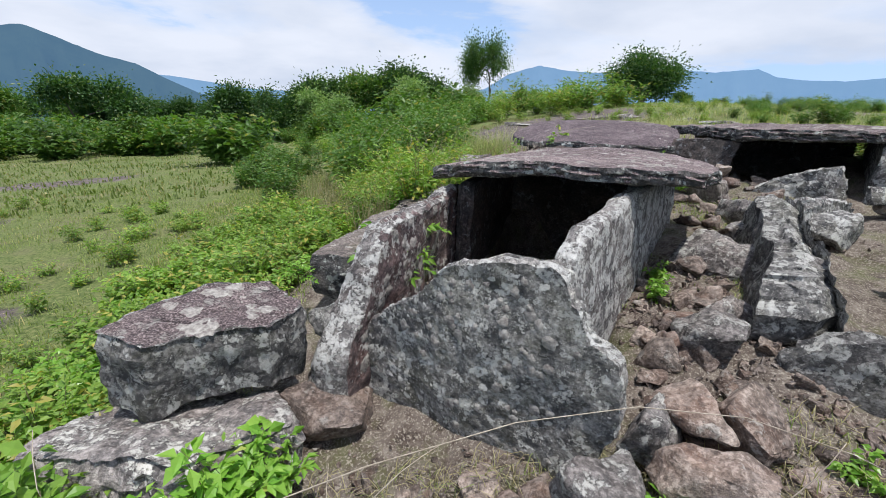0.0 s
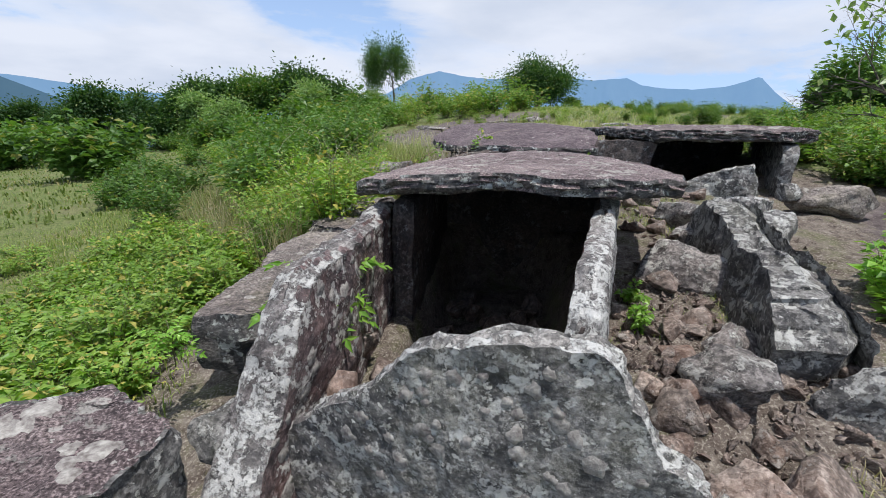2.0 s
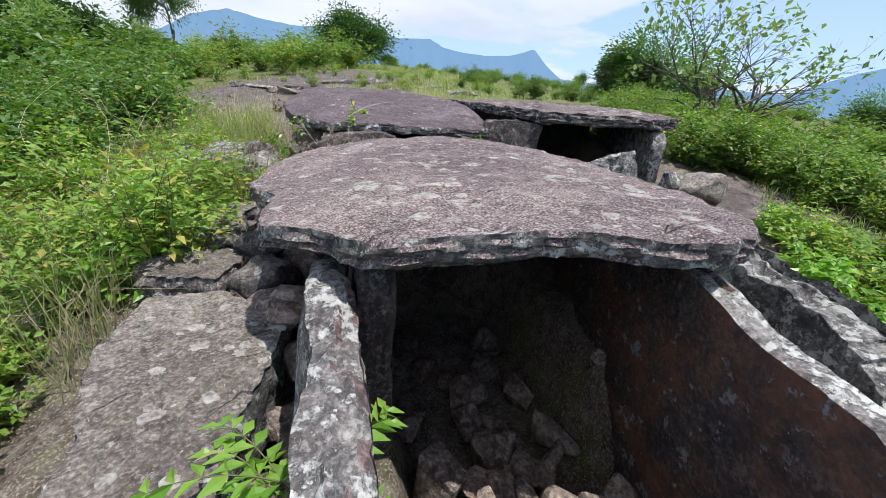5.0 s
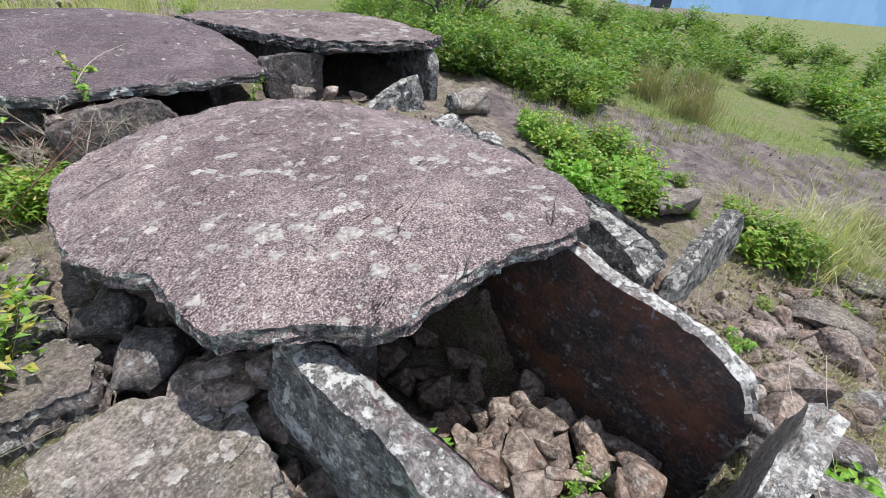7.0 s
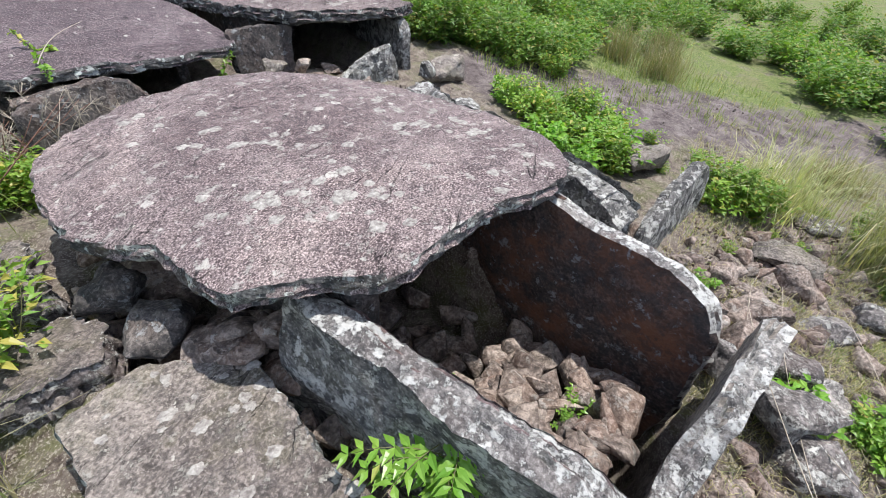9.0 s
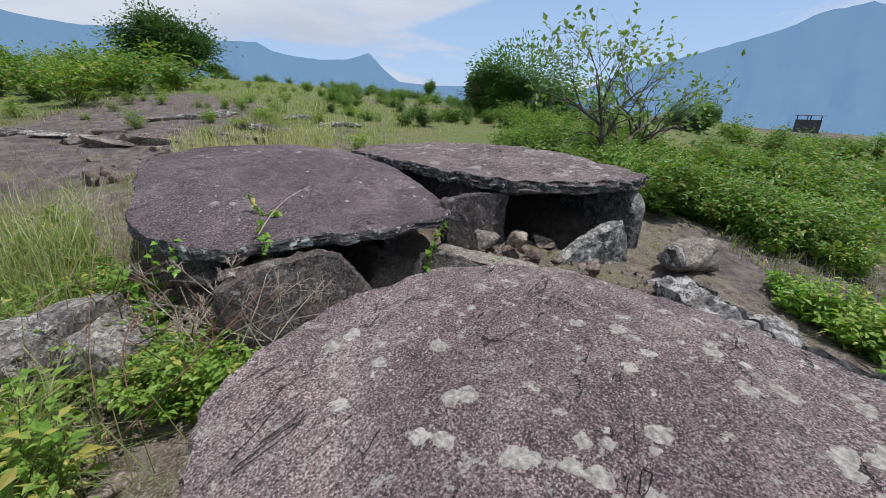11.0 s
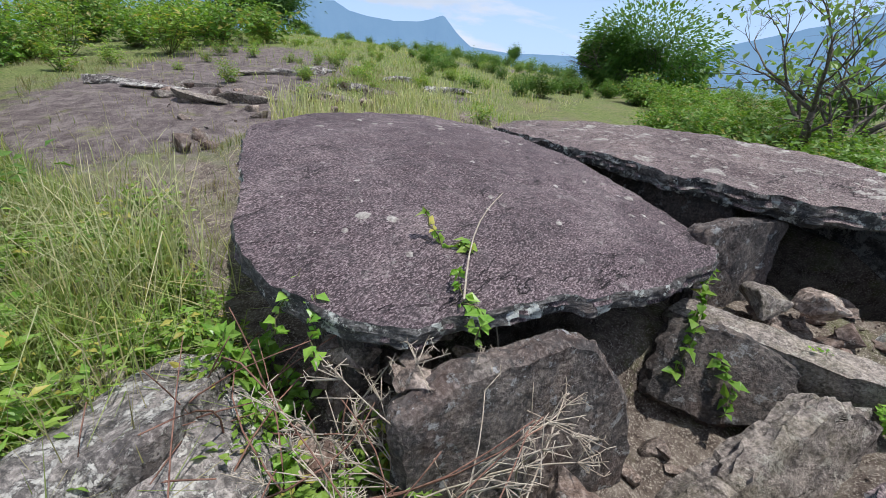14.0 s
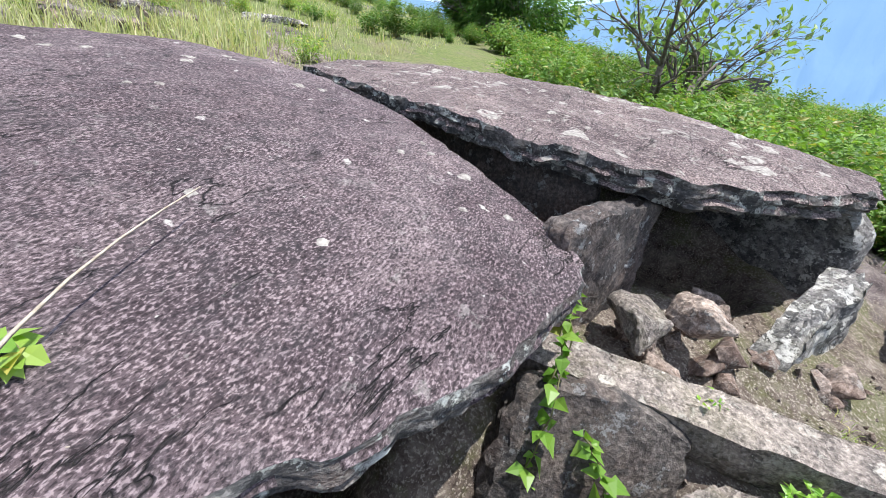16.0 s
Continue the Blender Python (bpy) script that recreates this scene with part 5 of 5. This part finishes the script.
scatter(thicket, 60, quad((10, 12), (22, 16), (50, 40), (20, 46)), 33, (0.4, 0.8), "scrub on the slope")
scatter(thicket, 60, quad((11.5, 6), (13, 9.5), (42, 20), (42, 2)), 38, (0.4, 0.7), "scrub on the slope")
scatter(farbush, 60, quad((-13, 24), (-24, 20), (-48, 36), (-22, 48)), 34, (0.7, 1.3), "bushes along the pasture")
scatter(farbush, 36, quad((-5, 24), (2, 26), (6, 48), (-18, 46)), 35, (0.6, 1.2), "bushes along the pasture")
scatter(thicket, 50, quad((3.6, -2.0), (6.5, -2.5), (9, -9), (2, -9)), 39, (0.4, 0.9), "scrub below the slope")
scatter(weeds + broad, 9, quad((0.45, 0.4), (0.75, 0.35), (0.85, 0.75), (0.5, 0.8)), 40, (0.4, 0.6), "weeds on the dry slope", 0.1)
scatter(weeds + broad, 6, quad((-0.05, 0.4), (0.2, 0.4), (0.25, 0.7), (0.0, 0.7)), 53, (0.35, 0.55), "weeds on the dry slope", 0.1)
scatter(weeds, 10, quad((2.5, 0.5), (3.0, 0.3), (3.2, 1.0), (2.6, 1.0)), 54, (0.5, 0.8), "weeds on the dry slope", 0.1)
scatter(weeds, 26, quad((0.4, 0.2), (2.5, -1.3), (5.2, 0.6), (3.2, 1.6)), 36, (0.2, 0.45), "weeds on the dry slope", 0.35)
for ob in weeds + broad + scrubs + pales + farbush + herbs + thicket:
    # the first of each kind stands in the scrub too
    rg = random.Random(ob.name)
    x, y = rg.uniform(-9, 3), rg.uniform(14.5, 19)
    ob.matrix_world = pose(x, y, gz(x, y) - 0.05, 0, 0, rg.uniform(0, 360))


def plant(model, x, y, z, k=1.0, turn=0):
    return copy_thing(model, pose(x, y, z, 0, 0, turn) @ Matrix.Diagonal((k, k, k, 1)))


# single plants
def feathery(seed, height, label):
    """Upright plant with paired leaflets on arching stalks."""
    rg = random.Random(seed)
    lines, base, aim, size = [], [], [], []
    for s in range(17):
        az, out = rg.uniform(0, 6.283), rg.uniform(0.25, 0.6) * height
        z0 = height * rg.uniform(0.15, 0.75)
        root_p = Vector((0, 0, 0)).lerp(Vector((rg.gauss(0, 0.03), rg.gauss(0, 0.03), height * 0.8)), z0 / height)
        line = []
        for k in range(7):
            f = k / 6
            p = root_p + Vector((math.cos(az) * out * f, math.sin(az) * out * f, height * (0.42 * f - 0.36 * f * f)))
            line.append((p, 0.002 * (1.3 - f)))
            if k:
                side = Vector((-math.sin(az), math.cos(az), 0.15))
                ahead = Vector((math.cos(az), math.sin(az), 0.1))
                for sg in (-1, 1):
                    base.append(p)
                    aim.append(side * sg + ahead * 0.7)
                    size.append(0.075 * (1.15 - 0.4 * f))
        base.append(line[-1][0])
        aim.append(line[-1][0] - line[-2][0])
        size.append(0.07)
        lines.append(line)
    lines.append([(Vector((0, 0, 0)), 0.006), (Vector((0.01, 0.0, height * 0.45)), 0.005), (Vector((0, 0.01, height * 0.85)), 0.003)])
    size = np.array(size)
    root = new("feathery_plant")
    part("stem", tube_mesh("stem", lines, 4), M_STEM, root)
    tagged(part("foliage", leaf_mesh("foliage", np.array([b[:] for b in base]), np.array([a[:] for a in aim]), size, size * 0.42, 0.15, seed, 0.4), L_BRIGHT, root), kind="stuff")
    return tagged(root, label, "plant")


fern = feathery(701, 0.52, "bright green plant with feathery paired leaflets between slabs")
fern.matrix_world = pose(-0.13, 2.72, 0.34, 0, 0, 20)
plant(fern, -0.2, 2.7, 0.3, 0.8, 200)
plant(fern, -0.78, 2.7, 0.3, 0.5, 80)
for x, y, k, z in ((-0.62, 1.38, 0.75, 0.05), (-0.72, 1.28, 0.6, 0.02), (-0.5, 1.45, 0.55, 0.05), (0.72, 1.02, 0.6, 0.0), (0.8, 1.12, 0.7, 0.05), (-1.2, 1.35, 0.8, -0.05), (0.66, 0.62, 0.75, -0.08), (0.5, 0.7, 0.6, -0.08), (0.2, 0.38, 0.55, -0.1), (0.45, 0.3, 0.5, -0.1)):
    plant(broad[int(k * 100) % 4], x, y, z, k, 130 * x)
for x, y, k in ((1.35, 5.6, 0.66), (1.5, 5.66, 0.6), (1.15, 5.86, 0.7), (0.95, 6.02, 0.75), (1.22, 5.68, 0.72), (1.05, 5.8, 0.8), (0.86, 6.2, 0.8), (1.0, 6.25, 0.7), (0.8, 5.98, 0.75), (1.12, 6.4, 0.8), (1.02, 6.7, 0.85), (1.1, 7.0, 0.9), (0.85, 7.2, 0.9)):
    plant((weeds + broad)[int(k * 100) % 9], x, y, gz(x, y) - 0.02, k * 0.7, 90 * x)
rg = random.Random(58)
for _ in range(22):
    x, y = rg.uniform(0.85, 1.4), rg.uniform(5.4, 6.1)
    plant(rg.choice(weeds), x, y, gz(x, y) - 0.03, rg.uniform(0.5, 0.72), rg.uniform(0, 360))
for x, y, z, k in ((0.42, 2.2, 0.2, 0.3), (0.3, 2.25, 0.24, 0.22), (2.95, 4.95, 0.72, 0.4), (2.75, 4.7, 0.7, 0.35), (1.36, 2.46, 0.36, 0.4), (1.5, 2.7, 0.4, 0.35), (2.72, 2.2, 0.4, 0.75), (2.9, 2.35, 0.44, 0.8), (3.05, 2.5, 0.46, 0.75), (2.6, 2.05, 0.38, 0.6), (2.85, 2.1, 0.4, 0.7), (1.5, 1.35, 0.2, 0.35)):
    plant(broad[int(k * 100) % 4], x, y, z, k, 70 * x)


def creeper(name, points, leaf, per, seed, mat, label):
    """A trailing stem with leaves all along."""
    rg = random.Random(seed)
    lines, base, aim = [], [], []
    for run in points:
        pts = [Vector(p) for p in run]
        line = []
        for a, b in zip(pts, pts[1:]):
            for k in range(5):
                p = a.lerp(b, k / 5) + Vector((rg.gauss(0, 0.006), rg.gauss(0, 0.006), rg.gauss(0, 0.006)))
                line.append((p, 0.003))
                for _ in range(per):
                    base.append(p)
                    aim.append(Vector((rg.gauss(0, 1), rg.gauss(0, 1), rg.gauss(-0.1, 0.6))))
        line.append((pts[-1], 0.0015))
        lines.append(line)
    size = leaf * np.array([rg.uniform(0.5, 1.2) for _ in base])
    root = new(name)
    tagged(part("stem", tube_mesh("stem", lines, 4), M_STEM, root), kind="stuff")
    tagged(part("foliage", leaf_mesh("foliage", np.array([b[:] for b in base]), np.array([a[:] for a in aim]), size, size * 0.72, 0.12, seed, 0.38), mat, root), kind="stuff")
    return tagged(root, label, "creeper")


creeper("creeper", [[(2.98, 5.5, 1.12), (2.8, 5.42, 1.02), (2.62, 5.42, 0.85), (2.52, 5.44, 0.6)], [(2.9, 5.46, 1.1), (2.7, 5.44, 0.95), (2.66, 5.46, 0.7)], [(2.66, 5.3, 0.8), (2.6, 5.22, 0.72), (2.5, 5.2, 0.62)]], 0.065, 3, 711, L_BRIGHT, "green creeper hanging from the capstone tip")
creeper("creeper", [[(1.62, 5.98, 1.1), (1.68, 6.08, 1.2), (1.74, 6.15, 1.24)], [(1.66, 6.05, 1.16), (1.6, 5.93, 1.2), (1.56, 5.92, 1.1)]], 0.055, 2, 712, L_BRIGHT, "green sprig growing over the capstone rim")
creeper("creeper", [[(1.86, 6.3, 1.22), (1.84, 6.36, 1.3), (1.82, 6.4, 1.38)], [(1.86, 6.3, 1.22), (1.92, 6.24, 1.25), (1.9, 6.2, 1.24)]], 0.05, 2, 713, L_WEED, "small green sprig rooted on the capstone")
creeper("creeper", [[(1.24, 6.32, 1.0), (1.27, 6.36, 1.1), (1.33, 6.42, 1.18)], [(1.22, 6.5, 1.02), (1.26, 6.52, 1.12), (1.36, 6.55, 1.2)]], 0.05, 2, 714, L_BRIGHT, "green sprig growing over the capstone rim")


def stalks(name, runs, mat, label, umbels=True, seed=1, r=0.0035):
    """Dry stems, forked at the tips."""
    rg = random.Random(seed)
    for a, b in runs:
        lines = []
        a, b = Vector(a), Vector(b)
        bend = Vector((rg.gauss(0, 1), rg.gauss(0, 1), rg.gauss(0.4, 0.5))) * 0.10 * (b - a).length
        pts = [a.lerp(b, k / 7) + bend * math.sin(math.pi * k / 7) for k in range(8)]
        lines.append([(p, r * (1.15 - 0.7 * k / 7)) for k, p in enumerate(pts)])
        if umbels:
            d = (pts[-1] - pts[-2]).normalized()
            for _ in range(rg.randint(5, 9)):
                e = pts[-1] + (d + Vector((rg.gauss(0, 1), rg.gauss(0, 1), rg.gauss(0, 1))) * 0.55).normalized() * rg.uniform(0.04, 0.1)
                lines.append([(pts[-1], r * 0.45), (e, r * 0.3)])
                for _ in range(3):
                    lines.append([(e, r * 0.3), (e + Vector((rg.gauss(0, 1), rg.gauss(0, 1), rg.gauss(0.3, 1))).normalized() * 0.025, r * 0.25)])
            for _ in range(3):
                k = rg.randint(2, 6)
                e = pts[k] + (d + Vector((rg.gauss(0, 1), rg.gauss(0, 1), rg.gauss(0, 1))) * 0.8).normalized() * rg.uniform(0.08, 0.2)
                lines.append([(pts[k], r * 0.5), (e, r * 0.3)])
        tagged(part(name, tube_mesh(name, lines, 4), mat), label, "dry stalk", "dry stalks" if len(runs) > 1 else "")


rg = random.Random(77)
stalks("dry_stalk", [((rg.uniform(1.0, 1.75), rg.uniform(5.62, 6.1), 0.5), (rg.uniform(0.95, 1.95), rg.uniform(5.55, 6.2), rg.uniform(0.75, 1.12))) for _ in range(32)], M_TWIG, "bleached dry flower stalk before the tomb", True, 5, 0.0042)
stalks("dry_stalk", [((rg.uniform(0.6, 1.3), rg.uniform(5.7, 6.9), 0.55), (rg.uniform(0.7, 1.6), rg.uniform(5.6, 6.7), rg.uniform(0.8, 1.15))) for _ in range(34)], M_TWIG_RED, "reddish dry stem bent before the tomb", False, 6, 0.0042)
stalks("dry_stalk", [((1.62, 6.02, 1.2), (2.35, 6.35, 1.36))], M_TWIG, "single dry stalk lying on the capstone", False, 7, 0.004)
stalks("dry_stalk", [((rg.uniform(-1.3, 1.4), rg.uniform(0.75, 1.3), -0.1), (rg.uniform(-1.3, 1.5), rg.uniform(0.8, 1.4), rg.uniform(0.2, 0.5))) for _ in range(16)], M_TWIG, "thin dry stalk standing before the end slab", False, 8, 0.0025)
stalks("dry_stalk", [((rg.uniform(-0.5, 0.4), rg.uniform(5.6, 7.6), 0.5), (rg.uniform(-0.8, 0.6), rg.uniform(5.4, 7.8), rg.uniform(1.0, 1.4))) for _ in range(26)], M_TWIG, "tall dry grass stalk among weeds", False, 9, 0.0025)


# grass
def sow(n, at, seed, need=None):
    rg = np.random.default_rng(seed)
    out = []
    while len(out) < n:
        x, y, _z = at(rg.random(), rg.random())
        if noise.noise(Vector((x * 1.3, y * 1.3, seed))) + 0.35 * rg.random() < 0.0:
            continue
        if need and not need(x, y):
            if rg.random() < 0.9:
                continue
        out.append((x, y, gz(x, y) - 0.01))
    return out


off_stone = lambda x, y: clear(x, y, 0.0)
off_rock = lambda x, y: off_stone(x, y) and along(x, y, 2.4, 11.5, 6.5, 15.5) > 1.7
blades("grass", sow(16000, quad((-0.9, 0.6), (-0.8, 5.0), (-9, 12), (-8, 2)), 41, off_stone), 0.09, 0.004, 0.5, L_GRASS, 41, "short pasture grass cropped by grazing")
blades("grass", sow(5000, quad((-0.6, 4.0), (0.9, 6.6), (0.8, 11), (-2.6, 8)), 50, off_stone), 0.6, 0.003, 0.55, L_DRY, 50, "long dry grass among the weeds")
blades("grass", sow(12000, quad((0.0, 4.6), (1.2, 8.6), (0.8, 13), (-3, 9)), 42, off_stone), 0.42, 0.0045, 0.5, L_GRASS, 42, "long green grass beside the tombs")
blades("grass", sow(7000, quad((0.8, 8.4), (4.2, 8.2), (9, 13), (2, 17)), 43, off_rock), 0.13, 0.0035, 0.6, L_DRY, 43, "dry grass on the rocky hillside")
blades("grass", sow(3800, quad((4.6, 8.0), (4.0, 12), (14, 22), (18, 10)), 55, off_rock), 0.19, 0.005, 0.7, L_STRAW, 55, "tall seeding grass on the hillside")
blades("grass", sow(9000, quad((4.6, 8.0), (3, 15), (18, 34), (24, 14)), 44, off_rock), 0.16, 0.008, 0.5, L_GRASS, 44, "hillside grass")
blades("grass", sow(5000, quad((-0.6, 0.3), (1.2, 0.0), (1.6, 1.6), (-0.6, 1.6)), 45), 0.1, 0.0022, 0.9, L_DRY, 45, "dead grass matted between stones")
blades("grass", sow(6000, quad((0.2, 0.4), (2.4, -1.6), (5.4, 0.2), (1.8, 1.6)), 46), 0.09, 0.0025, 0.7, L_DRY, 46, "dry grass on the stony slope")
blades("grass", sow(1700, quad((4.6, 3.0), (5.6, 3.6), (9, 0), (5, -3)), 47), 0.2, 0.004, 0.5, L_GRASS, 47, "green grass along the bedrock")
blades("grass", sow(3500, quad((1.1, 2.4), (2.0, 2.2), (3.4, 4.4), (2.2, 4.6)), 48, off_stone), 0.06, 0.002, 0.8, L_GRASS, 48, "thin grass among the rubble")
blades("grass", sow(14000, quad((-3, 9), (-16, 4), (-40, 30), (-6, 34)), 49), 0.16, 0.02, 0.6, L_GRASS, 49, "pasture grass")

blades("grass", sow(9000, quad((0.5, 0.9), (1.0, -0.6), (2.6, -0.9), (1.9, 1.1)), 76), 0.06, 0.0018, 0.9, L_DRY, 76, "dead grass matted on the stony slope")
blades("grass", sow(5000, quad((0.6, 0.5), (1.0, -0.7), (1.9, -0.9), (1.3, 0.6)), 77), 0.045, 0.002, 0.7, L_GRASS, 77, "short green grass on the stony slope")
blades("grass", sow(1500, quad((2.6, 8.9), (4.6, 8.3), (6.2, 10), (3.6, 10.8)), 78), 0.42, 0.005, 0.45, L_STRAW, 78, "bleached dead brush behind the capstones")
blades("grass", sow(9000, quad((-4, 6), (-1.6, 2.2), (-1.6, 7), (-4, 11)), 79), 0.11, 0.004, 0.5, L_GRASS, 79, "short pasture grass beside the weeds")


def tuft(x, y, n, length, seed, label, k=0.16, mat=None):
    rg = np.random.default_rng(seed)
    p = rg.normal(0, k, (n, 2))
    return blades("grass_tuft", [(x + a, y + b, gz(x + a, y + b) - 0.02) for a, b in p], length, 0.0035, 0.55, mat or L_DRY, seed, label, "grass tuft", "thing")


tuft(2.2, -0.5, 1500, 1.0, 61, "large tuft of long pale grass on the slope", 0.22, L_STRAW)
tuft(3.0, 0.25, 500, 0.75, 71, "tuft of long pale grass on the slope", 0.2, L_STRAW)
tuft(2.9, -1.3, 900, 0.65, 62, "tuft of long pale grass on the slope")
tuft(3.7, -0.6, 600, 0.5, 63, "tuft of long pale grass on the slope")
tuft(7.2, 1.2, 500, 0.8, 64, "tuft of long pale grass on bedrock")
tuft(6.6, 0.6, 500, 0.7, 65, "tuft of long pale grass on bedrock")
tuft(7.9, 0.3, 500, 0.8, 66, "tuft of long pale grass on bedrock")
tuft(0.2, 5.9, 500, 0.6, 67, "tuft of long green grass beside the tomb", 0.2, L_GRASS)
tuft(1.15, 7.75, 320, 0.85, 72, "tuft of long pale grass beside the tomb", 0.22, L_STRAW)
tuft(0.95, 8.4, 260, 0.8, 73, "tuft of long pale grass beside the tomb", 0.25, L_STRAW)
tuft(0.35, 7.6, 240, 0.75, 74, "tuft of long pale grass beside the tomb", 0.25, L_STRAW)
tuft(0.75, 7.4, 700, 0.6, 68, "tuft of long green grass beside the tomb", 0.25, L_GRASS)
tuft(-0.2, 6.7, 600, 0.6, 69, "tuft of long green grass beside the tomb", 0.25, L_GRASS)

# trees
oak = tree("tree", 801, 5.2, 0.3, 4, 24000, 0.2, 1.15, L_TREE, "dark spreading tree alone on the ridge", 0.85, 0.26, (0.1, 0, 1), (2, 3), squash=1.0)
oak.matrix_world = pose(19.8, 41.0, gz(19.8, 41.0) - 0.9) @ Matrix.Diagonal((1.35, 1.35, 1.12, 1))
slim = tree("tree", 816, 9.5, 0.2, 5, 15000, 0.24, 1.3, L_BUSH, "slender tree with open airy crown", 0.66, 0.22, (0.05, 0, 1), (2, 3), squash=1.1)
slim.matrix_world = pose(7.4, 62.0, gz(7.4, 62) - 0.3, 0, 0, 40) @ Matrix.Diagonal((0.95, 0.95, 1.22, 1))
round_bush = tree("tree", 805, 3.0, 0.09, 4, 24000, 0.13, 0.85, L_BUSH, "dense round-crowned green tree", 0.85, 0.3, (0, 0, 1), (3, 3), stems=6, category="tree", wide=0.55, squash=1.1, dome=(2.1, 1.6, 1.75))
round_bush.matrix_world = pose(14.9, 9.2, gz(14.9, 9.2) - 0.45, 0, 0, 10)
bare = tree("tree", 807, 2.7, 0.07, 5, 800, 0.13, 0.14, L_PALE, "half-bare tree with crooked branches and few leaves", 0.62, 0.26, (0.0, -0.1, 1), (2, 3), stems=5, wide=0.62)
bare.matrix_world = pose(8.35, 4.75, gz(8.35, 4.75) - 0.05, 0, 0, 60)
plant(round_bush, 20.5, 4.0, gz(20.5, 4.0) - 0.3, 0.55, 80)
plant(slim, 35.3, 26, gz(35.3, 26) - 0.4, 0.22, 80)
grove = [tree("tree", 811 + i, 6.5, 0.22, 4, 12000, 0.3, 1.35, (L_TREE, L_TREE, L_SHRUB, L_PALE)[i], ("dark broad-crowned tree at the field edge", "dark broad-crowned tree at the field edge", "green spreading tree at the field edge", "pale green leafy tree at the field edge")[i], 0.8, 0.3, (0, 0, 1), (2, 3)) for i in range(4)]
rg = random.Random(91)
for i, ob in enumerate(grove):
    hd = radians((-40, -24, -12, -14)[i])
    x, y = 50 * math.sin(hd), 50 * math.cos(hd)
    ob.matrix_world = pose(x, y, gz(x, y) - 0.3)
for i in range(46):
    hd, r = rg.uniform(-62, -13), rg.uniform(46, 78)
    x, y, k = r * math.sin(radians(hd)), r * math.cos(radians(hd)), rg.uniform(0.55, 1.0) * (1.0 if hd < -25 else 0.85)
    tagged(plant(rg.choice(grove[:3]), x, y, gz(x, y) - 0.4, k, rg.uniform(0, 360)), group="trees along the field")
for hd, r, k, m in ((-17, 42, 0.85, 1), (-14.5, 40, 0.75, 3), (-11, 44, 0.95, 0), (-7, 42, 0.95, 2), (-4.5, 38, 0.8, 3), (-3, 44, 1.0, 0), (-1, 46, 0.9, 1), (2, 48, 0.6, 0), (4.2, 56, 0.7, 3), (11.5, 50, 0.42, 0), (14, 52, 0.4, 2), (22, 46, 0.38, 1), (30, 50, 0.3, 2), (-20, 46, 0.7, 0)):
    x, y = r * math.sin(radians(hd)), r * math.cos(radians(hd))
    tagged(plant(grove[m], x, y, gz(x, y) - 0.4, k, 50 * hd), group="trees along the field")


# hut on the far rock
def hut(x, y):
    root = new("hut")
    root.matrix_world = pose(x, y, gz(x, y) - 0.1, 0, 0, 25) @ Matrix.Diagonal((0.66, 0.66, 0.75, 1))

    def box(name, size, loc, mat):
        bm = bmesh.new()
        bmesh.ops.create_cube(bm, size=1)
        bmesh.ops.scale(bm, vec=size, verts=bm.verts)
        bmesh.ops.translate(bm, vec=loc, verts=bm.verts)
        bmesh.ops.bevel(bm, geom=bm.edges[:], offset=0.02, segments=1, affect="EDGES")
        return part(name, bm, mat, root)
    for nm, size, loc in (("wall", (2.0, 0.08, 1.5), (0, -0.9, 0.75)), ("wall", (2.0, 0.08, 1.5), (0, 0.9, 0.75)), ("wall", (0.08, 1.72, 1.5), (-0.96, 0, 0.75)), ("wall", (0.08, 1.72, 1.5), (0.96, 0, 0.75))):
        box(nm, size, loc, M_HUT)
    for sx in (-1, 1):
        for sy in (-1, 1):
            box("post", (0.1, 0.1, 0.45), (sx * 0.9, sy * 0.84, 1.7), M_HUT)
    box("roof", (2.5, 2.3, 0.07), (0, 0, 1.96), M_HUT_ROOF)
    return tagged(root, "small dark hut with a flat sheet roof", "hut")


hut(47.3, -4.7)
